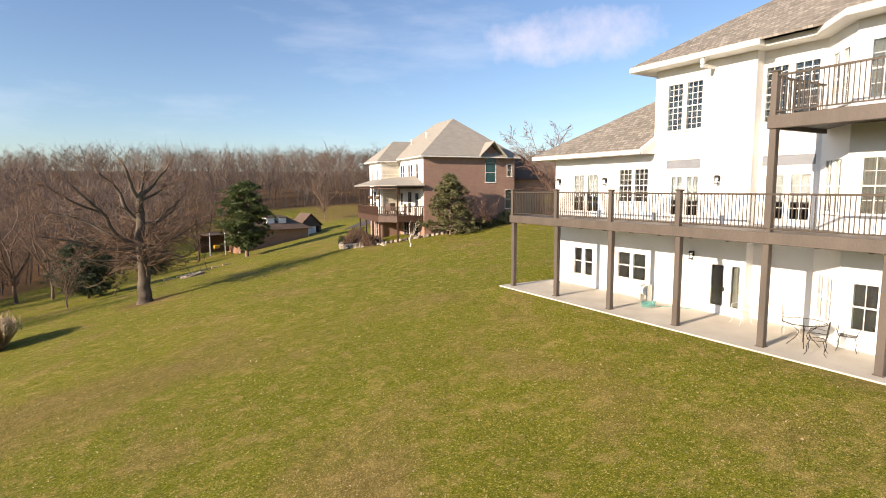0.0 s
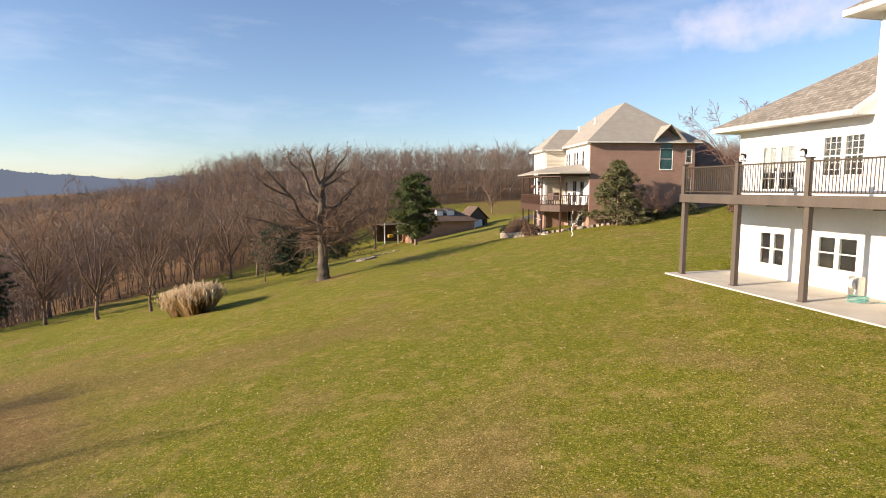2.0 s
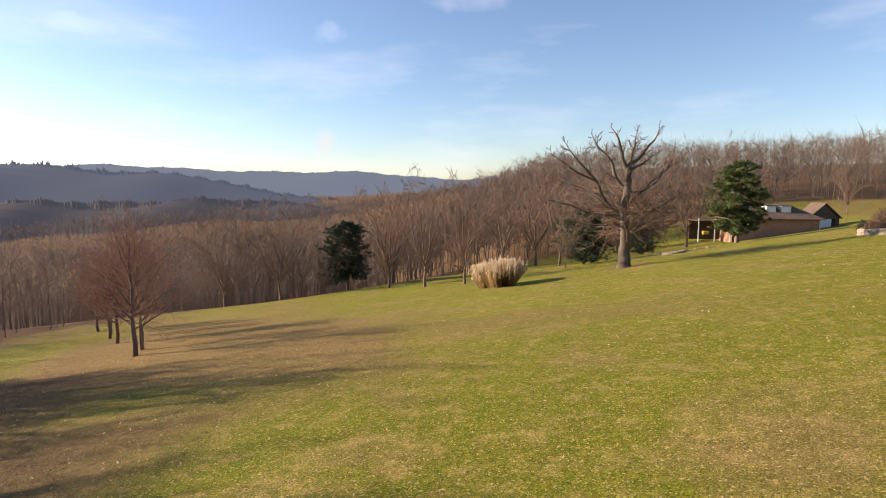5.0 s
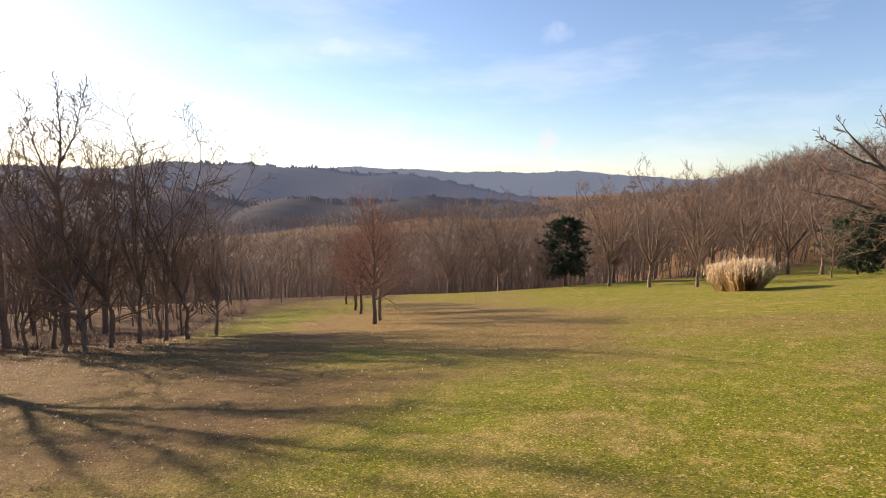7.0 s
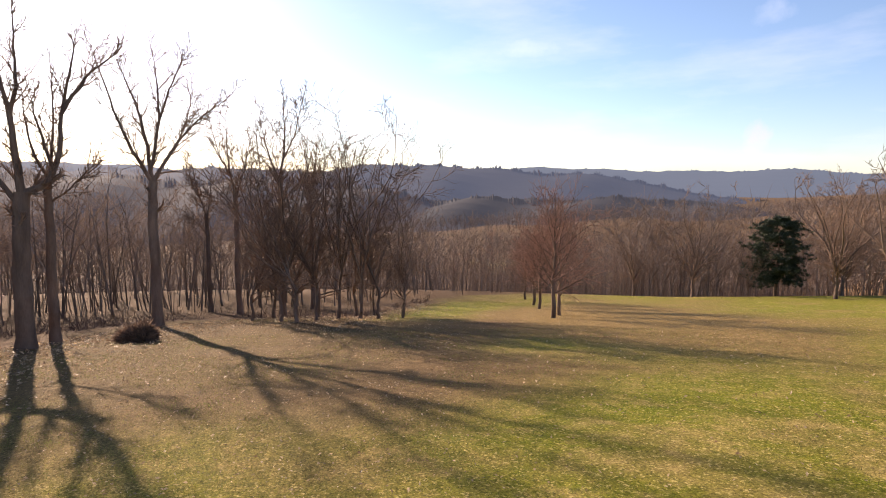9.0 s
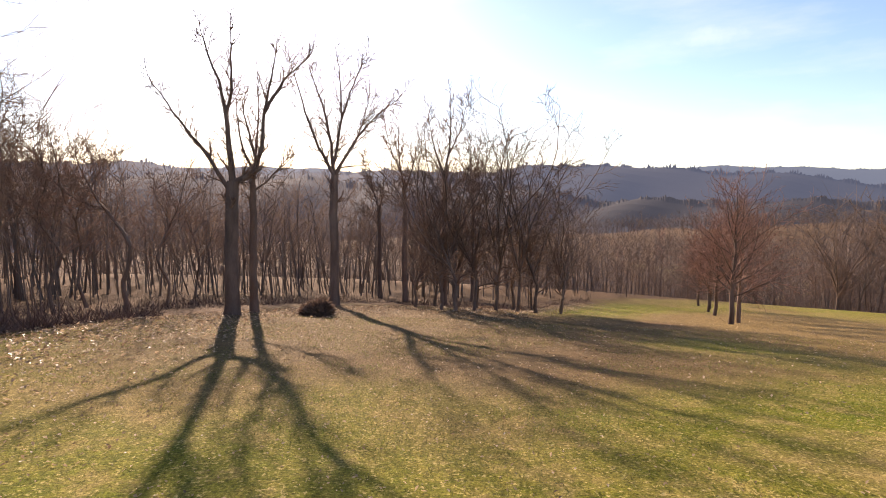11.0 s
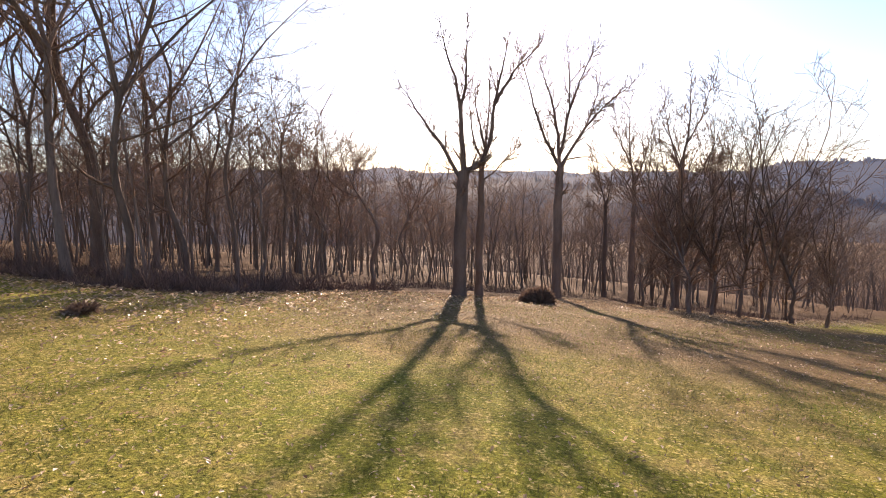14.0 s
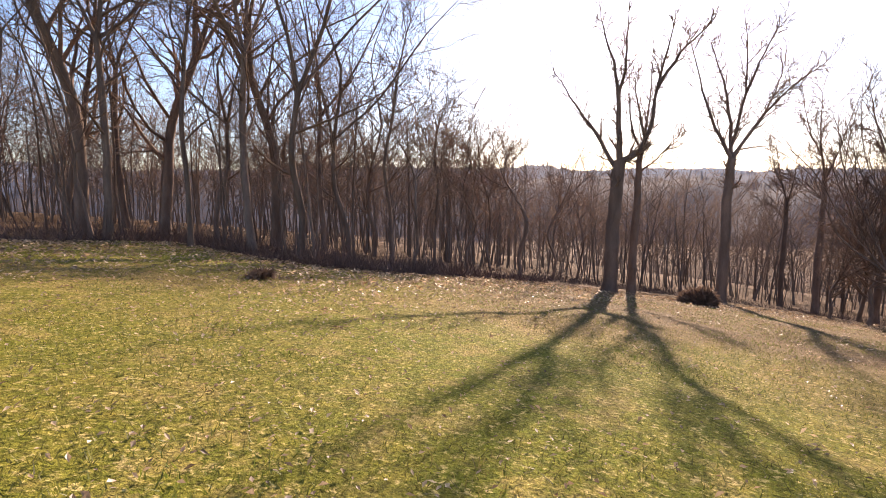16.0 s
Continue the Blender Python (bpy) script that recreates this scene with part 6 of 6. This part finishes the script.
def r_pt(a, b):
    v = R0 @ Vector((a, b, 0))
    return v.x, v.y


def r3(a, b, z):
    return tuple(R0 @ Vector((a, b, RZ / 0.86 + z * 0.95)))


house_wall(ranch, r_pt(-13.5, 0), r_pt(0, 0), RZ - 1.5, RZ + 2.12, [(1.0, 2.2, RZ + 0.3, RZ + 1.9)], M_BRICK_PALE)
MRW, _ = wall_frame(r_pt(-13.5, 0), r_pt(0, 0))
part("white_door", block((1.05, -0.15, RZ + 0.3), (2.15, -0.05, RZ + 1.9), MRW), M_TRIM, ranch)
for a, b in (((0, 0), (0, 9)), ((0, 9), (-13.5, 9)), ((-13.5, 9), (-13.5, 0))):
    house_wall(ranch, r_pt(*a), r_pt(*b), RZ - 1.5, RZ + 2.12, (), M_BRICK_PALE)
part("corner_board", block((-0.12, -0.04, RZ - 0.5), (0.04, 0.12, RZ + 2.1), RF), M_TRIM, ranch)
slab_roof("roof", [r3(-14, -0.6, 2.6), r3(0.6, -0.6, 2.6), r3(0.6, 9.6, 2.6), r3(-14, 9.6, 2.6), r3(-14, 4.5, 4.7), r3(-2.5, 4.5, 4.7)], [(0, 1, 5, 4), (1, 2, 5), (2, 3, 4, 5)], M_ROOF_BROWN, ranch)
for a in (-7.6, -5.2):
    part("dormer", soft_block((a, 2.0, RZ + 2.8), (a + 1.5, 4.5, RZ + 3.98), RF, 0.03), M_TRIM, ranch)
    slab_roof("dormer_roof", [r3(a - 0.2, 1.8, 4.9), r3(a + 1.7, 1.8, 4.9), r3(a + 1.7, 4.8, 5.2), r3(a - 0.2, 4.8, 5.2)], [(0, 1, 2, 3)], M_ROOF_BROWN, ranch)
# garage end with a steep gable
house_wall(ranch, r_pt(0.8, 5.5), r_pt(5.6, 5.5), RZ - 1.5, RZ + 2.12, [(1.2, 3.6, RZ + 0.1, RZ + 2.1)], M_ROOF_BROWN)
part("garage_door", block((2.0, 5.55, RZ + 0.1), (4.4, 5.62, RZ + 2.1), RF), M_TRIM, ranch)
house_wall(ranch, r_pt(5.6, 5.5), r_pt(5.6, 10), RZ - 1.5, RZ + 2.12, (), M_ROOF_BROWN)
slab_roof("garage_roof", [r3(0.5, 5.1, 2.6), r3(3.2, 5.1, 5.3), r3(5.9, 5.1, 2.6), r3(0.5, 10.2, 2.6), r3(3.2, 10.2, 5.3), r3(5.9, 10.2, 2.6)], [(0, 1, 4, 3), (1, 2, 5, 4)], M_ROOF_BROWN, ranch)
faces_part("gable_wall", [r3(0.8, 5.45, 2.5), r3(5.6, 5.45, 2.5), r3(3.2, 5.45, 5.1), r3(0.8, 5.65, 2.5), r3(5.6, 5.65, 2.5), r3(3.2, 5.65, 5.1)], [(0, 1, 2), (5, 4, 3), (0, 3, 4, 1), (1, 4, 5, 2), (2, 5, 3, 0)], M_ROOF_BROWN, ranch)
shed = thing("carport", RF @ Vector((-17, 1, RZ)), "dark open carport beside the low brick house", "carport")
slab_roof("roof", [r3(-19.5, -1, 2.2), r3(-13.8, -1, 2.4), r3(-13.8, 5, 2.4), r3(-19.5, 5, 2.2)], [(0, 1, 2, 3)], M_ROOF_BROWN, shed)
for a in (-19.2, -16.6, -14.1):
    part("post", block((a, -0.8, RZ - 1.2), (a + 0.14, -0.66, RZ + 2.25), RF), M_TRIM, shed)
part("back_wall", block((-19.2, 4.6, RZ - 1.2), (-14, 4.8, RZ + 1.9), RF), M_DECKWOOD, shed)
cart = thing("garden_cart", RF @ Vector((-18.3, -1.6, RZ)), "small yellow garden cart beside the carport", "cart")
part("tub", soft_block((-18.8, -2.0, RZ - 0.1), (-17.8, -1.4, RZ + 0.45), RF, 0.08), M_YELLOW, cart)
for a in (-18.6, -18.0):
    bm = bmesh.new()
    bmesh.ops.create_cone(bm, cap_ends=True, segments=14, radius1=0.18, radius2=0.18, depth=0.08, matrix=RF @ Matrix.Translation((a, -2.05, RZ - 0.15)) @ Matrix.Rotation(1.5708, 4, "X"))
    part("wheel", bm, M_IRON, cart)

# driveway behind the brick house
bm = bmesh.new()
prev = None
for i in range(40):
    f = i / 39
    x, y = 16 + 26 * f, 62 + 30 * f + 4 * math.sin(3 * f)
    row = [bm.verts.new((x + s * 1.6, y - s * 2.2, land_at(x + s * 1.6, y - s * 2.2) + 0.06)) for s in (-1, -0.33, 0.33, 1)]
    if prev:
        for k in range(3):
            bm.faces.new((prev[k], prev[k + 1], row[k + 1], row[k]))
    prev = row
tagged(part("road", bm, M_ASPHALT), "grey asphalt driveway behind the brick house", "road", kind="structure")

# fire ring of stones on the northern lawn
ring = thing("fire_ring", (-10.5, 41.5, land_at(-10.5, 41.5)), "ring of pale stones on bare ground", "fire ring")
for i in range(16):
    a = 6.283 * i / 16
    x, y = -10.5 + 1.0 * math.cos(a), 41.5 + 1.0 * math.sin(a)
    shared("stone", stone_me[i % 4], ring, Matrix.Translation((x, y, land_at(x, y) - 0.05)) @ Matrix.Rotation(a + 1.57, 4, "Z"))
kerb = thing("timber_edging", (-9, 43.5, land_at(-9, 43.5)), "pale timber edging of a gravel patch", "edging")
for i in range(6):
    x, y = -12.5 + 1.25 * i, 44.3 + 0.35 * i
    part("timber", soft_block((-0.62, -0.09, -0.08), (0.62, 0.09, 0.12), Matrix.Translation((x, y, land_at(x, y))) @ Matrix.Rotation(0.27, 4, "Z"), 0.02), M_PLUME, kerb)

# white farm buildings across the valley
for x, y, w in ((-372, 415, 9), (-350, 430, 6)):
    z = land_at(x, y)
    farm = thing("farmhouse", (x, y, z), "tiny white farmhouse far across the valley", "house", "farm buildings across the valley")
    part("wall", block((x - w / 2, y - 4, z - 2), (x + w / 2, y + 4, z + 4.5)), M_TRIM, farm)
    slab_roof("roof", [(x - w / 2 - 0.5, y - 4.5, z + 4.5), (x + w / 2 + 0.5, y - 4.5, z + 4.5), (x + w / 2 + 0.5, y + 4.5, z + 4.5), (x - w / 2 - 0.5, y + 4.5, z + 4.5), (x - w / 2 - 0.5, y, z + 7.5), (x + w / 2 + 0.5, y, z + 7.5)], [(0, 1, 5, 4), (2, 3, 4, 5)], M_ROOF_BROWN, farm)


# ---- ornamental reeds ----
def reeds(cx, cy, rx, ry, height, seed):
    rng = np.random.RandomState(seed)
    z0 = land_at(cx, cy)
    clump_ob = thing("reed_clump", (cx, cy, z0), "clump of dry golden reed grass with feathery plumes", "grass")
    n = 3400
    a, q = rng.rand(n) * 6.283, np.sqrt(rng.rand(n))
    x, y = cx + rx * q * np.cos(a), cy + ry * q * np.sin(a)
    root = np.stack([x, y, land(x, y) - 0.05], -1)
    h = height * rng.uniform(0.55, 1.0, n) * (1 - 0.25 * q * q)
    out = np.stack([np.cos(a) * q * 0.45 + rng.normal(0, 0.16, n), np.sin(a) * q * 0.45 + rng.normal(0, 0.16, n), np.ones(n)], -1)
    tip = root + out * h[:, None]
    mid = root + (tip - root) * 0.55 + np.array([0, 0, 1]) * 0.06 * h[:, None]
    side = np.stack([np.sin(a + 1), np.cos(a + 1), np.zeros(n)], -1) * 0.02
    tri = np.concatenate([np.stack([root - side, root + side, mid + side], 1), np.stack([root - side, mid + side, mid - side], 1), np.stack([mid - side, mid + side, tip], 1)])
    mesh_part("foliage", triangles(tri, "foliage"), M_REED, clump_ob)
    pick = rng.rand(n) < 0.24
    base = tip[pick]
    tufts = []
    for _ in range(9):
        d = rng.normal(0, 0.3, base.shape) + np.array([0.12, 0, 0.8])
        p = base + np.array([0, 0, 1]) * rng.uniform(-0.25, 0.2, (len(base), 1))
        s = rng.normal(0, 1, base.shape)
        s /= np.linalg.norm(s, axis=1, keepdims=True)
        tufts.append(np.stack([p - s * 0.035, p + s * 0.035, p + d * 0.28], 1))
    mesh_part("plumage", triangles(np.concatenate(tufts), "plumage"), M_PLUME, clump_ob)


reeds(-24.3, 21.2, 1.0, 0.9, 2.15, 1)
reeds(-25.5, 22.2, 0.8, 0.8, 1.95, 2)


# ---- brush, grass and leaves ----
def brush(seed, count):
    """Tangled undergrowth along the wood's edge."""
    rng = np.random.RandomState(seed)
    az = rng.uniform(62, 158, count)
    keep = rng.rand(count) < np.interp(az, (62, 85, 100, 106, 118, 135, 150), (0.35, 0.25, 0.3, 0.5, 1, 1, 0.5))
    az = az[keep]
    n = len(az)
    r = wood_edge(az) + 0.3 + 7 * rng.rand(n) ** 1.5 + np.where((az > 82) & (az < 104), 4, 0)
    x, y = HUB[0] - r * np.sin(np.radians(az)), HUB[1] + r * np.cos(np.radians(az))
    root = np.stack([x, y, land(x, y) - 0.03], -1)
    d = rng.normal(0, 1, (n, 3))
    d[:, 2] = np.abs(d[:, 2]) * 0.8 + 0.25
    d /= np.linalg.norm(d, axis=1, keepdims=True)
    clumpy = (0.55 + 0.45 * wave(x, y, 0.8, 5.0)) * (0.75 + 0.4 * wave(x, y, 2.7, 1.0))
    tall = np.where(rng.rand(n) < 0.14, 2.2, 1.0)
    d[:, 2] += 1.2 * (tall > 1)
    d /= np.linalg.norm(d, axis=1, keepdims=True)
    tip = root + d * (rng.uniform(0.35, 1.5, n) * clumpy * tall)[:, None]
    s = np.cross(d, rng.normal(0, 1, (n, 3)))
    s /= np.linalg.norm(s, axis=1, keepdims=True)
    w = rng.uniform(0.006, 0.018, (n, 1))
    return tagged(mesh_part("brush", triangles(np.stack([root - s * w, root + s * w, tip], 1), "brush"), M_BRUSH), "tangled brown undergrowth along the edge of the woods", "undergrowth", kind="stuff")


brush(4, 36000)


def lawn_points(rng, n, reach, power):
    """Places on the lawn, thickest near its hub."""
    r = reach * rng.rand(n) ** power
    a = rng.rand(n) * 6.2832
    x, y = HUB[0] + r * np.cos(a), HUB[1] + r * np.sin(a)
    rr, az = polar(x, y)
    ok = (x < -0.9) & ((rr < wood_edge(az) + 0.5) | (az < -60) | (az > 170))
    return x[ok], y[ok]


def grass(seed, n):
    rng = np.random.RandomState(seed)
    x, y = lawn_points(rng, n, 25, 0.66)
    n = len(x)
    tuft = 0.5 + 0.5 * wave(x, y, 0.23, 2.0) * wave(x, y, 0.61, 7.0)
    root = np.stack([x, y, land(x, y) - 0.01 + 0.02 * tuft], -1)
    d = np.stack([rng.normal(0, 0.75, n), rng.normal(0, 0.75, n), np.ones(n)], -1)
    tip = root + d * (rng.uniform(0.02, 0.05, n) * (0.5 + 0.9 * tuft))[:, None]
    a = rng.rand(n) * 6.283
    side = np.stack([np.cos(a), np.sin(a), np.zeros(n)], -1) * 0.0042
    return tagged(mesh_part("grass", triangles(np.stack([root - side, root + side, tip], 1), "grass"), M_BLADE), "short mown winter grass, green mixed with straw", "grass", kind="stuff")


grass(2, 430000)


def leaves(seed, n):
    """Fallen leaves: small curled blades lying on the lawn, thickest towards the woods."""
    rng = np.random.RandomState(seed)
    x, y = lawn_points(rng, n, 52, 0.75)
    rr, az = polar(x, y)
    near = np.clip(1 - (wood_edge(az) - rr) / 16.0, 0, 1)
    west = ((az > 60) & (az < 170)).astype(float)
    keep = rng.rand(len(x)) < 0.09 + west * (0.12 + 0.79 * near**1.6)
    x, y = x[keep], y[keep]
    n = len(x)
    size = rng.uniform(0.014, 0.042, n)[:, None]
    size = size * ((1 + 0.7 * (near * west)) * (0.55 + 0.45 * smooth(4, 16, rr)))[keep][:, None]
    c = np.stack([x, y, land(x, y) + 0.03], -1)
    a = rng.rand(n) * 6.283
    u = np.stack([np.cos(a), np.sin(a), rng.normal(0, 0.3, n)], -1)
    v = np.stack([-np.sin(a), np.cos(a), rng.normal(0, 0.3, n)], -1)
    up = np.array([0, 0, 1.0])
    curl = rng.uniform(0.1, 0.7, (n, 1)) * size
    p = [c - u * size, c + v * size * 0.6 + up * curl, c + u * size * 0.4 + up * curl * 0.2, c - v * size * 0.6 + up * curl, c + u * size * 1.3 + up * curl * 0.8]
    verts = np.stack(p, 1).reshape(-1, 3)
    k = (np.arange(n) * 5)[:, None]
    idx = np.concatenate([k + np.array([[0, 2, 1]]), k + np.array([[0, 3, 2]]), k + np.array([[1, 2, 4]]), k + np.array([[2, 3, 4]])])
    me = bpy.data.meshes.new("leaves")
    me.from_pydata(verts.tolist(), [], idx.tolist())
    return tagged(mesh_part("leaves", me, M_LEAF), "scattered dry fallen leaves on the lawn", "leaves", kind="stuff")


leaves(6, 400000)
